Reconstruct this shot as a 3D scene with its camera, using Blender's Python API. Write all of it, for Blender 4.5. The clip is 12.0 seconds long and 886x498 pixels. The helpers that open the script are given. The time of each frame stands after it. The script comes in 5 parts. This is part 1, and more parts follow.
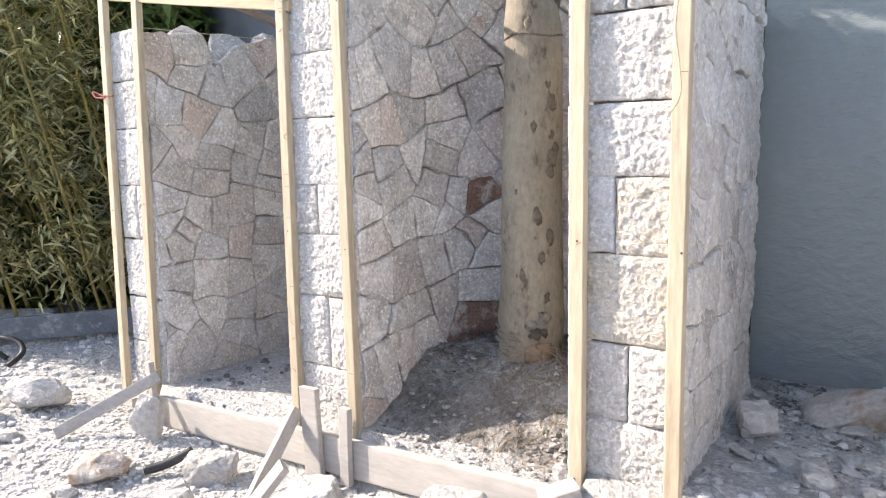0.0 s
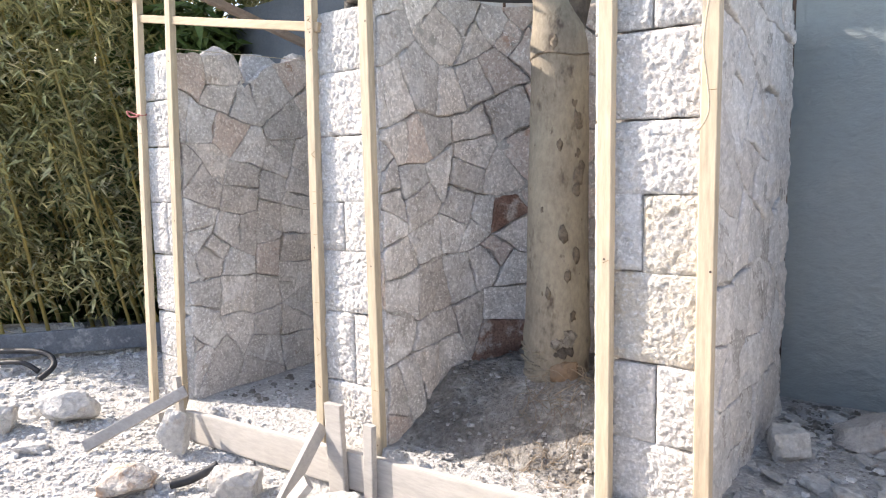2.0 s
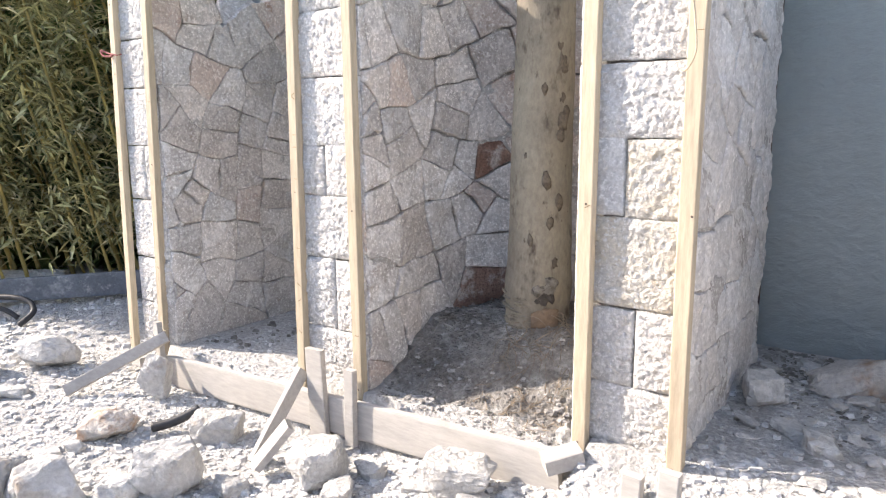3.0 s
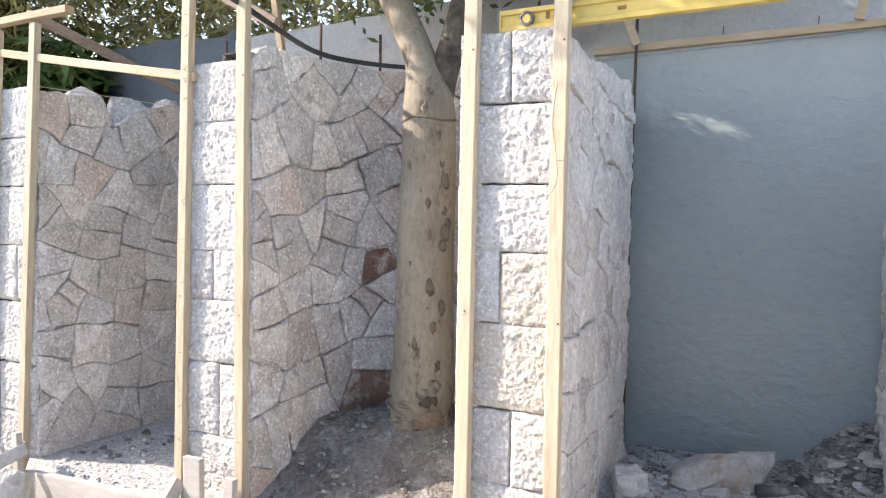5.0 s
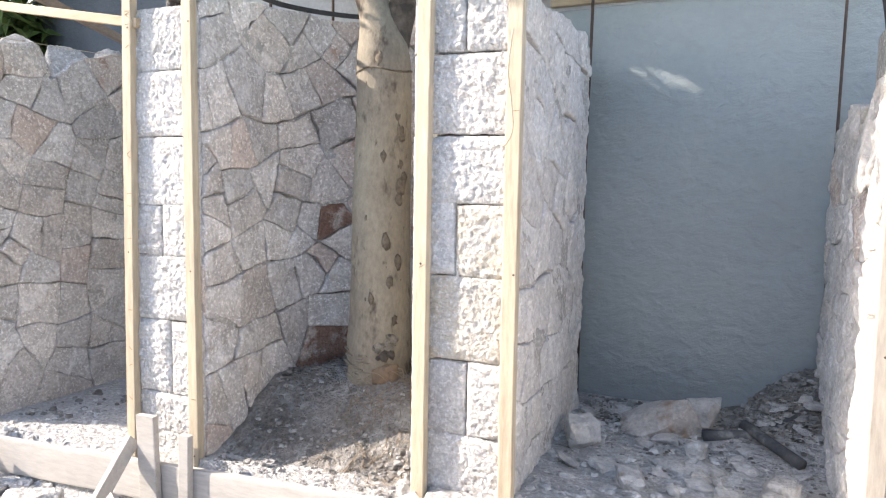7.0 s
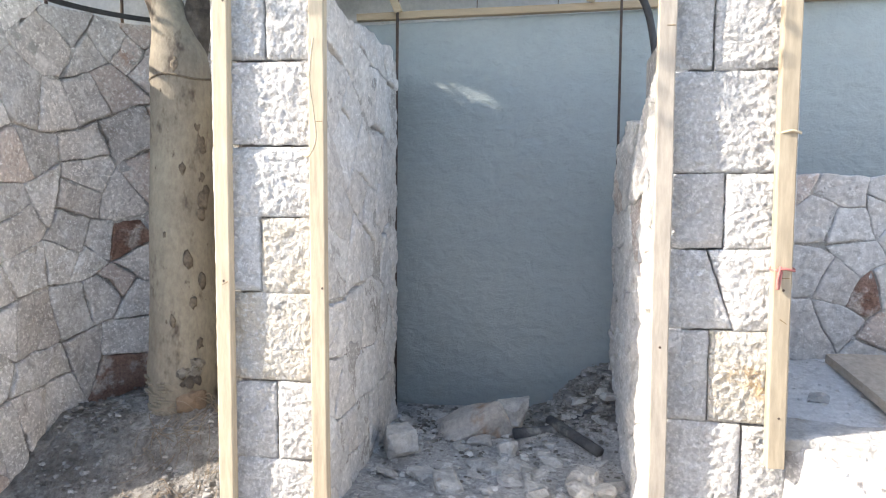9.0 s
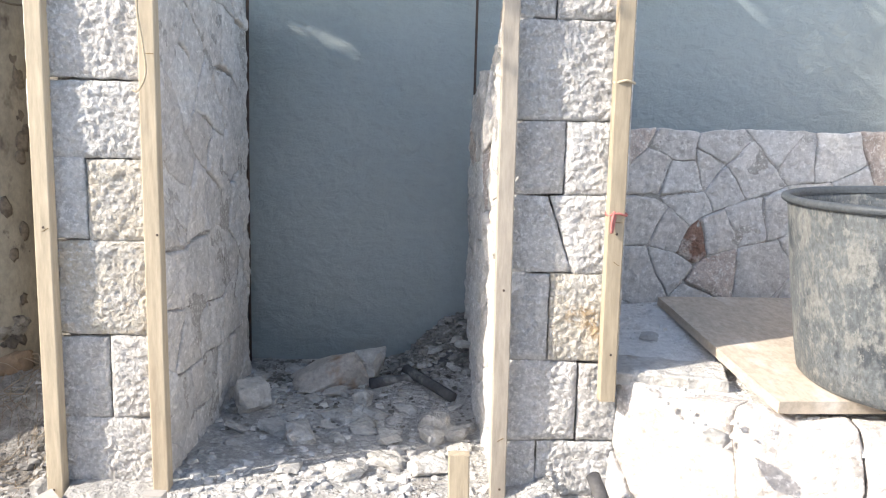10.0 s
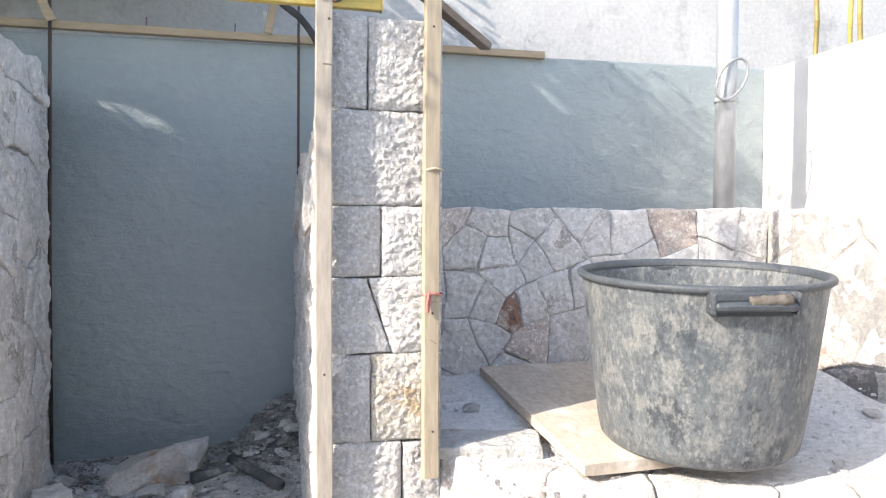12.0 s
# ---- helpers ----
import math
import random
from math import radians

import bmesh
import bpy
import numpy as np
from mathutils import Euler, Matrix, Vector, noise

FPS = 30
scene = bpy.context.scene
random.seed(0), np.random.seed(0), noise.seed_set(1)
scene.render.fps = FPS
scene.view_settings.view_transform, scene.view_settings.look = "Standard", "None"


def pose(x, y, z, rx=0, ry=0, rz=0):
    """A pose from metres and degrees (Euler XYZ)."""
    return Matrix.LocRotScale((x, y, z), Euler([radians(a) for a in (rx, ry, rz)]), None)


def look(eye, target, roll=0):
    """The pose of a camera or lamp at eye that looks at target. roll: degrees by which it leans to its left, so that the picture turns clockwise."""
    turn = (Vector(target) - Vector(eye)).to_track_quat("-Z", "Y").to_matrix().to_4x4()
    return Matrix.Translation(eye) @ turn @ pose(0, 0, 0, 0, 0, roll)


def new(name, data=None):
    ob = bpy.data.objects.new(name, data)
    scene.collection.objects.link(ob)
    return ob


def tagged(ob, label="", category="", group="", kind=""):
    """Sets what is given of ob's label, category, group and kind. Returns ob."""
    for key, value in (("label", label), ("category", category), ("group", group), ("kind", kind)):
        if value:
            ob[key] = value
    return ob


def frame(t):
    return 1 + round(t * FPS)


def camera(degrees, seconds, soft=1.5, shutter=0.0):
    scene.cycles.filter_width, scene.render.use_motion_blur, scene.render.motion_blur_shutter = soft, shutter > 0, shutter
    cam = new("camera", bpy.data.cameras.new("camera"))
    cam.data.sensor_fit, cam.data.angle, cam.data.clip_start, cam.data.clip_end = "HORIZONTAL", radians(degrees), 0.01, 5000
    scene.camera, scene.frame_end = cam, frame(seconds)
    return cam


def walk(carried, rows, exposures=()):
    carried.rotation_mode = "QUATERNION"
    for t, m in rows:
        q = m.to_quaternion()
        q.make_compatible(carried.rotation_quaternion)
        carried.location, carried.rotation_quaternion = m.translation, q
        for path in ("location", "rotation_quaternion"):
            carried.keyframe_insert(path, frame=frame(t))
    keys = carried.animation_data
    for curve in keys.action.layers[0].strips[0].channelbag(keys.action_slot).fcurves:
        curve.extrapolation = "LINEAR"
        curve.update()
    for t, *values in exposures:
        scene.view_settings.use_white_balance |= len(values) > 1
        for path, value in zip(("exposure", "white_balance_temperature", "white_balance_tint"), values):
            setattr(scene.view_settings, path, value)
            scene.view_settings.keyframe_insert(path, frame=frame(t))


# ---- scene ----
cam = camera(65.5, 12.0, soft=1.15)
PATH = [
    (0, (0.248, -1.706, 0.986), (-0.917, -0.106, 0.695), -1.4),
    (0.5, (0.249, -1.699, 0.984), (-0.92, -0.107, 0.673), -1.6),
    (1, (0.248, -1.698, 0.979), (-0.91, -0.101, 0.649), -1.4),
    (1.5, (0.247, -1.698, 0.987), (-0.941, -0.112, 0.714), -1.3),
    (2, (0.246, -1.713, 0.983), (-0.977, -0.149, 0.747), -1.3),
    (2.5, (0.243, -1.714, 0.954), (-0.982, -0.172, 0.603), -0.7),
    (3, (0.247, -1.692, 0.954), (-0.933, -0.121, 0.584), -0.6),
    (3.5, (0.269, -1.686, 0.985), (-0.859, -0.054, 0.726), -1.1),
    (5.5, (0.315, -1.793, 0.986), (-0.575, -0.004, 0.904), 1.7),
    (6, (0.314, -1.784, 0.975), (-0.561, 0.008, 0.819), 1.4),
    (6.5, (0.314, -1.77, 0.96), (-0.548, 0.022, 0.746), 0.9),
    (8.5, (0.327, -1.748, 0.974), (-0.158, 0.19, 0.886), 0.7),
    (9, (0.35, -1.733, 0.954), (0.017, 0.233, 0.807), 0.2),
    (9.5, (0.387, -1.713, 0.92), (0.247, 0.269, 0.693), 0.3),
    (10, (0.414, -1.707, 0.913), (0.444, 0.277, 0.659), 1.2),
    (10.5, (0.435, -1.712, 0.932), (0.628, 0.27, 0.745), 1.2),
    (11, (0.444, -1.723, 0.967), (0.712, 0.259, 0.914), 0.8),
    (11.5, (0.456, -1.737, 0.977), (0.827, 0.228, 0.983), 0.3),
    (12, (0.471, -1.738, 0.96), (0.948, 0.204, 0.899), 0.3),
]
walk(cam, [(t, look(eye, target, roll)) for t, eye, target, roll in PATH], [(0.0, 2.09, 7300, 16), (3.5, 2.09, 7300, 16), (6.5, 2.19, 7250, 15), (8.5, 2.22, 7150, 13), (9.0, 2.15, 7150, 12), (10.5, 1.68, 7100, 12), (11.5, 1.86, 7100, 13), (12.0, 1.86, 7100, 13)])

# ---- light ----
SUN = Vector((0.5, 0.186, -0.342)).normalized()
sun_data = bpy.data.lights.new("sun", "SUN")
sun_data.energy, sun_data.angle, sun_data.color = 2.4, radians(0.6), (1.0, 0.968, 0.908)
sun_ob = new("sun", sun_data)
sun_ob.matrix_world = look(-SUN * 20, (0, 0, 0))
world = bpy.data.worlds.new("sky")
scene.world = world
world.use_nodes = True
wn = world.node_tree.nodes
sky = wn.new("ShaderNodeTexSky")
sky.sky_type, sky.sun_disc = "NISHITA", False
sky.sun_elevation, sky.sun_rotation = math.asin(-SUN.z), math.atan2(-SUN.x, -SUN.y)
wn["Background"].inputs["Strength"].default_value = 0.132
world.node_tree.links.new(sky.outputs[0], wn["Background"].inputs["Color"])


# ---- materials ----
def surf(name, a, b, s1=4.0, s2=55.0, rough=0.85, bump=0.4, dist=0.01, stain=None, stain_at=0.62, stain_scale=5.0,
         vary=0.0, metal=0.0, stretch=(1, 1, 1), grain=0.25, pits=0.0, spec=0.3, island=False, stain_w=0.12, tint=0.0, speck=None, speck_scale=34.0, speck_at=0.49, lime=None, lime_scale=6.0, lime_at=0.54, speck_w=0.11):
    """Two colours mixed by coarse noise, fine grain, stains with a shape of their own, and relief."""
    m = bpy.data.materials.new(name)
    m.use_nodes = True
    nt = m.node_tree
    n, link = nt.nodes, nt.links.new
    bs = n["Principled BSDF"]
    bs.inputs["Roughness"].default_value, bs.inputs["Metallic"].default_value = rough, metal
    bs.inputs["Specular IOR Level"].default_value = spec
    geo, mp = n.new("ShaderNodeNewGeometry"), n.new("ShaderNodeMapping")
    mp.inputs["Scale"].default_value = stretch
    link(geo.outputs["Position"], mp.inputs["Vector"])

    def noise_at(scale, detail=5.0, r=0.6):
        t = n.new("ShaderNodeTexNoise")
        t.inputs["Scale"].default_value, t.inputs["Detail"].default_value, t.inputs["Roughness"].default_value = scale, detail, r
        link(mp.outputs["Vector"], t.inputs["Vector"])
        return t

    def mix(kind, fac, c1, c2):
        x = n.new("ShaderNodeMix")
        x.data_type, x.blend_type = "RGBA", kind
        for sock, val in ((x.inputs[0], fac), (x.inputs[6], c1), (x.inputs[7], c2)):
            if isinstance(val, bpy.types.NodeSocket):
                link(val, sock)
            else:
                sock.default_value = val if not isinstance(val, tuple) else (*val, 1)
        return x.outputs[2]

    def ramp(src, lo, hi):
        r = n.new("ShaderNodeMapRange")
        r.inputs["From Min"].default_value, r.inputs["From Max"].default_value = lo, hi
        link(src, r.inputs["Value"])
        return r.outputs["Result"]

    coarse, fine = noise_at(s1), noise_at(s2, 6.0, 0.7)
    col = mix("MIX", ramp(coarse.outputs["Fac"], 0.35, 0.65), a, b)
    if stain:
        st = noise_at(stain_scale, 4.0, 0.65)
        col = mix("MIX", ramp(st.outputs["Fac"], stain_at, stain_at + stain_w), col, stain)
    if speck:
        sp = noise_at(speck_scale, 7.0, 0.75)
        col = mix("MIX", ramp(sp.outputs["Fac"], speck_at, speck_at + speck_w), col, speck)
    if lime:
        lm = noise_at(lime_scale, 8.0, 0.72)
        col = mix("MIX", ramp(lm.outputs["Fac"], lime_at, lime_at + 0.09), col, lime)
    g = ramp(fine.outputs["Fac"], 0.3, 0.7)
    gr = n.new("ShaderNodeMapRange")
    gr.inputs["To Min"].default_value, gr.inputs["To Max"].default_value = 1 - grain, 1 + grain * 0.6
    link(g, gr.inputs["Value"])
    if vary:
        src = geo.outputs["Random Per Island"] if island else None
        if not island:
            info = n.new("ShaderNodeObjectInfo")
            src = info.outputs["Random"]
        v = n.new("ShaderNodeMapRange")
        v.inputs["To Min"].default_value, v.inputs["To Max"].default_value = 1 - vary, 1 + vary * 0.5
        link(src, v.inputs["Value"])
        mul = n.new("ShaderNodeMath")
        mul.operation = "MULTIPLY"
        link(v.outputs[0], mul.inputs[0]), link(gr.outputs[0], mul.inputs[1])
        val = mul.outputs[0]
        if tint:
            wrap = n.new("ShaderNodeMath")
            wrap.operation = "MULTIPLY"
            wrap.inputs[1].default_value = 7.13
            link(src, wrap.inputs[0])
            fr = n.new("ShaderNodeMath")
            fr.operation = "FRACT"
            link(wrap.outputs[0], fr.inputs[0])
            warm = mix("MIX", fr.outputs[0], (1.0, 1.0 + 0.02 * tint, 1.0 + 0.06 * tint), (1.0, 1.0 - 0.13 * tint, 1.0 - 0.22 * tint))
            col = mix("MULTIPLY", 1.0, col, warm)
    else:
        val = gr.outputs[0]
    comb = n.new("ShaderNodeCombineColor")
    for k in range(3):
        link(val, comb.inputs[k])
    col = mix("MULTIPLY", 1.0, col, comb.outputs[0])
    link(col, bs.inputs["Base Color"])
    height = fine.outputs["Fac"]
    if pits:
        vo = n.new("ShaderNodeTexNoise")
        vo.inputs["Scale"].default_value, vo.inputs["Detail"].default_value = s2 * 0.45, 4.0
        vo.inputs["Distortion"].default_value = 0.5
        link(mp.outputs["Vector"], vo.inputs["Vector"])
        add = n.new("ShaderNodeMath")
        add.operation = "MULTIPLY_ADD"
        add.inputs[1].default_value = pits
        link(vo.outputs["Fac"], add.inputs[0]), link(height, add.inputs[2])
        height = add.outputs[0]
    bp = n.new("ShaderNodeBump")
    bp.inputs["Strength"].default_value, bp.inputs["Distance"].default_value = bump, dist
    link(height, bp.inputs["Height"]), link(bp.outputs["Normal"], bs.inputs["Normal"])
    return m


STONE = surf("limestone", (0.67, 0.648, 0.625), (0.49, 0.47, 0.45), 12, 75, 0.92, 0.7, 0.01, (0.4, 0.345, 0.3), 0.62, 9.0, vary=0.22, pits=1.4, grain=0.3, tint=0.35, speck=(0.86, 0.85, 0.83), speck_scale=80, speck_at=0.53, speck_w=0.05, lime=(0.78, 0.767, 0.747), lime_scale=13, lime_at=0.54)
STONE_PINK = surf("pinkish_limestone", (0.64, 0.56, 0.51), (0.51, 0.445, 0.405), 12, 75, 0.92, 0.7, 0.01, (0.45, 0.32, 0.255), 0.6, 9.0, vary=0.15, pits=1.4, grain=0.3, tint=0.3, speck=(0.82, 0.79, 0.755), speck_scale=80, speck_at=0.54, speck_w=0.05, lime=(0.74, 0.71, 0.67), lime_scale=13, lime_at=0.55)
STONE_RED = surf("rust_red_stone", (0.24, 0.135, 0.1), (0.36, 0.235, 0.185), 10, 100, 0.92, 0.9, 0.009, (0.55, 0.48, 0.43), 0.5, 14.0, pits=1.8, grain=0.4)
STONE_DUSTED = surf("dust_coated_limestone", (0.69, 0.675, 0.655), (0.55, 0.537, 0.518), 9, 55, 0.95, 0.65, 0.012, (0.32, 0.288, 0.262), 0.61, 15.0, vary=0.12, pits=1.5, grain=0.26, tint=0.2, speck=(0.8, 0.79, 0.77), speck_scale=60, speck_at=0.54, speck_w=0.06, lime=(0.75, 0.738, 0.72), lime_scale=9, lime_at=0.54)
HEWN = surf("hewn_limestone", (0.73, 0.722, 0.707), (0.59, 0.58, 0.566), 16, 95, 0.92, 1.0, 0.014, (0.52, 0.47, 0.42), 0.64, 7.0, vary=0.1, pits=2.0, grain=0.28, tint=0.15, speck=(0.85, 0.842, 0.828), speck_scale=70, speck_at=0.52, speck_w=0.05)
HEWN_OCHRE = surf("ochre_hewn_limestone", (0.68, 0.61, 0.5), (0.64, 0.62, 0.585), 9, 95, 0.92, 1.0, 0.014, (0.6, 0.45, 0.29), 0.57, 7.0, vary=0.06, pits=2.0, grain=0.28, speck=(0.81, 0.79, 0.755), speck_scale=70, speck_at=0.53, speck_w=0.05)
MORTAR = surf("patchy_mortar", (0.48, 0.46, 0.435), (0.4, 0.38, 0.355), 12, 80, 0.95, 0.7, 0.008, (0.2, 0.18, 0.16), 0.6, 9.0, speck=(0.66, 0.645, 0.62), speck_scale=80, speck_at=0.54, speck_w=0.05)
CORE = surf("rubble_core", (0.3, 0.29, 0.28), (0.4, 0.39, 0.37), 10, 60, 0.95, 0.6, 0.015, pits=1.0)
GREY_PAINT = surf("grey_painted_plaster", (0.272, 0.316, 0.322), (0.318, 0.36, 0.364), 1.6, 30, 0.34, 0.6, 0.013, (0.4, 0.44, 0.438), 0.63, 3.0, grain=0.07, pits=1.6, stretch=(0.8, 1, 1.05), spec=0.6)
PLASTER = surf("bare_pale_plaster", (0.46, 0.46, 0.465), (0.53, 0.528, 0.528), 2.5, 45, 0.9, 0.35, 0.01, (0.38, 0.38, 0.388), 0.56, 3.0, grain=0.16, pits=1.2)
# darker blue copy of the plaster, with shade put into the colour
SHADED_PLASTER = surf("shaded_blue_grey_plaster", (0.13, 0.148, 0.175), (0.175, 0.195, 0.22), 2.5, 70, 0.85, 0.5, 0.008, (0.25, 0.265, 0.28), 0.62, 2.0, grain=0.12, pits=1.2)
WHITE_WALL = surf("white_painted_wall", (0.68, 0.672, 0.657), (0.63, 0.625, 0.613), 2, 90, 0.7, 0.15, 0.004, grain=0.05)
WOOD = surf("new_pine", (0.52, 0.44, 0.325), (0.43, 0.36, 0.265), 9, 70, 0.7, 0.25, 0.003, (0.36, 0.285, 0.205), 0.6, 9, vary=0.2, stretch=(1, 1, 0.12), grain=0.25)
# weathered pine, with the tree's dappled shade also put into its colour
WOOD_GREY = surf("weathered_pine_greyed_for_shade", (0.4, 0.355, 0.3), (0.33, 0.29, 0.245), 9, 70, 0.8, 0.3, 0.003, (0.5, 0.46, 0.41), 0.6, 7, stretch=(1, 1, 0.15), grain=0.25)
WOOD_DUSTY = surf("dusty_board", (0.45, 0.428, 0.4), (0.38, 0.358, 0.332), 5, 60, 0.85, 0.35, 0.004, (0.54, 0.522, 0.498), 0.55, 4, vary=0.12, stretch=(0.2, 1, 1), grain=0.17)
WOOD_FLAT = surf("pine_rail", (0.5, 0.4, 0.28), (0.4, 0.31, 0.21), 8, 70, 0.75, 0.25, 0.003, (0.4, 0.27, 0.15), 0.64, 8, vary=0.15, stretch=(0.12, 0.6, 1), grain=0.2)
WOOD_DARK = surf("weathered_timber", (0.25, 0.19, 0.15), (0.33, 0.27, 0.23), 6, 70, 0.85, 0.3, 0.004, vary=0.2, stretch=(0.2, 0.5, 1))
PLYWOOD = surf("dusty_plywood", (0.52, 0.45, 0.37), (0.46, 0.4, 0.33), 4, 60, 0.85, 0.4, 0.004, (0.64, 0.6, 0.545), 0.53, 9, stretch=(1, 0.5, 1), grain=0.25, stain_w=0.2)
GROUND = surf("dusty_gravel_ground", (0.57, 0.56, 0.545), (0.47, 0.46, 0.445), 6, 60, 0.95, 1.0, 0.018, (0.36, 0.34, 0.32), 0.62, 4, pits=1.8, grain=0.32, speck=(0.64, 0.63, 0.615), speck_scale=30, speck_at=0.53)
TERRACE = surf("white_crushed_limestone", (0.82, 0.81, 0.795), (0.73, 0.72, 0.705), 7, 60, 0.95, 0.9, 0.014, (0.56, 0.54, 0.515), 0.63, 8, pits=1.8, grain=0.22)
SOIL = surf("root_soil", (0.21, 0.193, 0.175), (0.35, 0.33, 0.305), 8, 45, 0.95, 1.0, 0.03, (0.5, 0.485, 0.46), 0.5, 7, pits=2.0, stain_w=0.16, grain=0.4)
CRUMB = surf("grey_crumbled_rubble", (0.27, 0.255, 0.24), (0.42, 0.405, 0.385), 20, 90, 0.95, 0.5, 0.006, (0.18, 0.16, 0.145), 0.6, 10, vary=0.5, island=True)
CHIPS = surf("stone_chips", (0.64, 0.63, 0.615), (0.52, 0.51, 0.495), 20, 90, 0.92, 0.4, 0.005, (0.42, 0.39, 0.365), 0.62, 8, vary=0.3, island=True)
ROCK = surf("loose_limestone", (0.62, 0.605, 0.58), (0.5, 0.485, 0.46), 9, 50, 0.92, 0.9, 0.014, (0.44, 0.37, 0.31), 0.62, 7, vary=0.15, pits=1.8, lime=(0.7, 0.69, 0.67), lime_scale=8, lime_at=0.54)
ROCK_OCHRE = surf("ochre_loose_rock", (0.58, 0.545, 0.505), (0.5, 0.465, 0.43), 7, 55, 0.92, 0.9, 0.014, (0.46, 0.28, 0.17), 0.485, 4.5, pits=1.8, stain_w=0.12, lime=(0.66, 0.64, 0.615), lime_scale=8, lime_at=0.57)
BARK = surf("smooth_pale_bark", (0.31, 0.272, 0.208), (0.215, 0.184, 0.142), 5, 60, 0.8, 0.6, 0.006, (0.1, 0.078, 0.06), 0.58, 11, stretch=(1, 1, 0.55), grain=0.25, stain_w=0.1, speck=(0.095, 0.075, 0.06), speck_scale=24, speck_at=0.61)
SCAR = surf("orange_brown_bark_wound", (0.25, 0.175, 0.118), (0.19, 0.138, 0.096), 20, 60, 0.9, 0.8, 0.01)
BURL = surf("pale_rough_burl", (0.3, 0.275, 0.235), (0.16, 0.14, 0.115), 30, 80, 0.9, 0.9, 0.012, (0.08, 0.066, 0.055), 0.56, 34, pits=1.2, stain_w=0.06)
BARK_DARK = surf("dark_bark", (0.06, 0.05, 0.042), (0.15, 0.128, 0.105), 22, 60, 0.9, 0.9, 0.012, pits=1.0)
KNOT = surf("dark_knot", (0.1, 0.08, 0.06), (0.2, 0.165, 0.125), 20, 80, 0.9, 0.5, 0.005)
ROOT = surf("dry_root", (0.33, 0.27, 0.2), (0.2, 0.15, 0.11), 15, 60, 0.9, 0.4, 0.004)
YELLOW = surf("yellow_enamel", (0.6, 0.45, 0.14), (0.54, 0.4, 0.11), 6, 60, 0.5, 0.1, 0.002, (0.62, 0.53, 0.3), 0.6, 9, grain=0.1)
BLACK = surf("black_plastic", (0.035, 0.035, 0.038), (0.06, 0.06, 0.062), 10, 60, 0.55, 0.1, 0.002, (0.2, 0.19, 0.18), 0.66, 10)
BLACK_DUSTY = surf("dusty_black_plastic", (0.06, 0.06, 0.065), (0.14, 0.137, 0.135), 9, 60, 0.75, 0.2, 0.003, (0.3, 0.29, 0.27), 0.56, 9)
GALV = surf("galvanized_steel", (0.46, 0.475, 0.49), (0.36, 0.375, 0.39), 12, 60, 0.42, 0.08, 0.002, metal=0.35, grain=0.14, stretch=(1, 1, 0.3))
TUB = surf("cement_stained_grey_plastic", (0.14, 0.155, 0.166), (0.088, 0.102, 0.114), 7, 120, 0.5, 0.8, 0.003, (0.06, 0.07, 0.082), 0.56, 13, stretch=(1, 1, 0.6), grain=0.42, stain_w=0.08, speck=(0.2, 0.208, 0.205), speck_scale=55, speck_at=0.54, speck_w=0.05, lime=(0.205, 0.212, 0.208), lime_scale=19, lime_at=0.5)
TAPE = surf("worn_brown_wrapping", (0.11, 0.095, 0.08), (0.17, 0.15, 0.13), 30, 90, 0.85, 0.6, 0.005, (0.25, 0.23, 0.2), 0.58, 20)
TUB_RIM = surf("dark_grey_plastic_rim", (0.055, 0.066, 0.078), (0.085, 0.095, 0.105), 8, 120, 0.5, 0.3, 0.003, (0.19, 0.195, 0.19), 0.6, 12, grain=0.35)
RUST = surf("rusty_rebar", (0.07, 0.055, 0.05), (0.12, 0.08, 0.06), 20, 90, 0.85, 0.4, 0.003)
CULM = surf("yellow_bamboo", (0.42, 0.31, 0.09), (0.33, 0.26, 0.085), 5, 50, 0.45, 0.1, 0.002, (0.22, 0.21, 0.09), 0.56, 5, vary=0.35)
LEAF = surf("bamboo_leaf", (0.32, 0.3, 0.12), (0.48, 0.44, 0.22), 2.5, 40, 0.65, 0.1, 0.002, (0.61, 0.56, 0.37), 0.55, 3, vary=0.55, island=True, spec=0.15)
TREE_LEAF = surf("broad_leaf", (0.08, 0.13, 0.035), (0.13, 0.18, 0.06), 3, 40, 0.5, 0.1, 0.002, vary=0.4, island=True)
CURB = surf("dusty_painted_kerb_board", (0.14, 0.155, 0.18), (0.22, 0.235, 0.255), 5, 60, 0.8, 0.5, 0.008, (0.42, 0.43, 0.43), 0.54, 4, lime=(0.46, 0.46, 0.45), lime_scale=7, lime_at=0.56)
RED = surf("red_twine", (0.5, 0.2, 0.18), (0.42, 0.14, 0.13), 40, 120, 0.8, 0.2, 0.002)
WIRE = surf("grey_wire", (0.24, 0.245, 0.25), (0.32, 0.325, 0.33), 30, 90, 0.5, 0.2, 0.002)
TWINE = surf("pale_twine", (0.6, 0.5, 0.36), (0.5, 0.42, 0.3), 20, 90, 0.9, 0.2, 0.002)
GREEN_VIAL = surf("green_vial", (0.25, 0.6, 0.2), (0.3, 0.65, 0.25), 20, 60, 0.15, 0.0, 0.001, grain=0.05)
MARK = surf("dark_print", (0.16, 0.1, 0.03), (0.2, 0.12, 0.04), 30, 90, 0.6, 0.0, 0.001)


# ---- building blocks ----
def ss(a, b, x):
    """A smooth step from 0 at a to 1 at b."""
    t = min(1.0, max(0.0, (x - a) / (b - a)))
    return t * t * (3 - 2 * t)


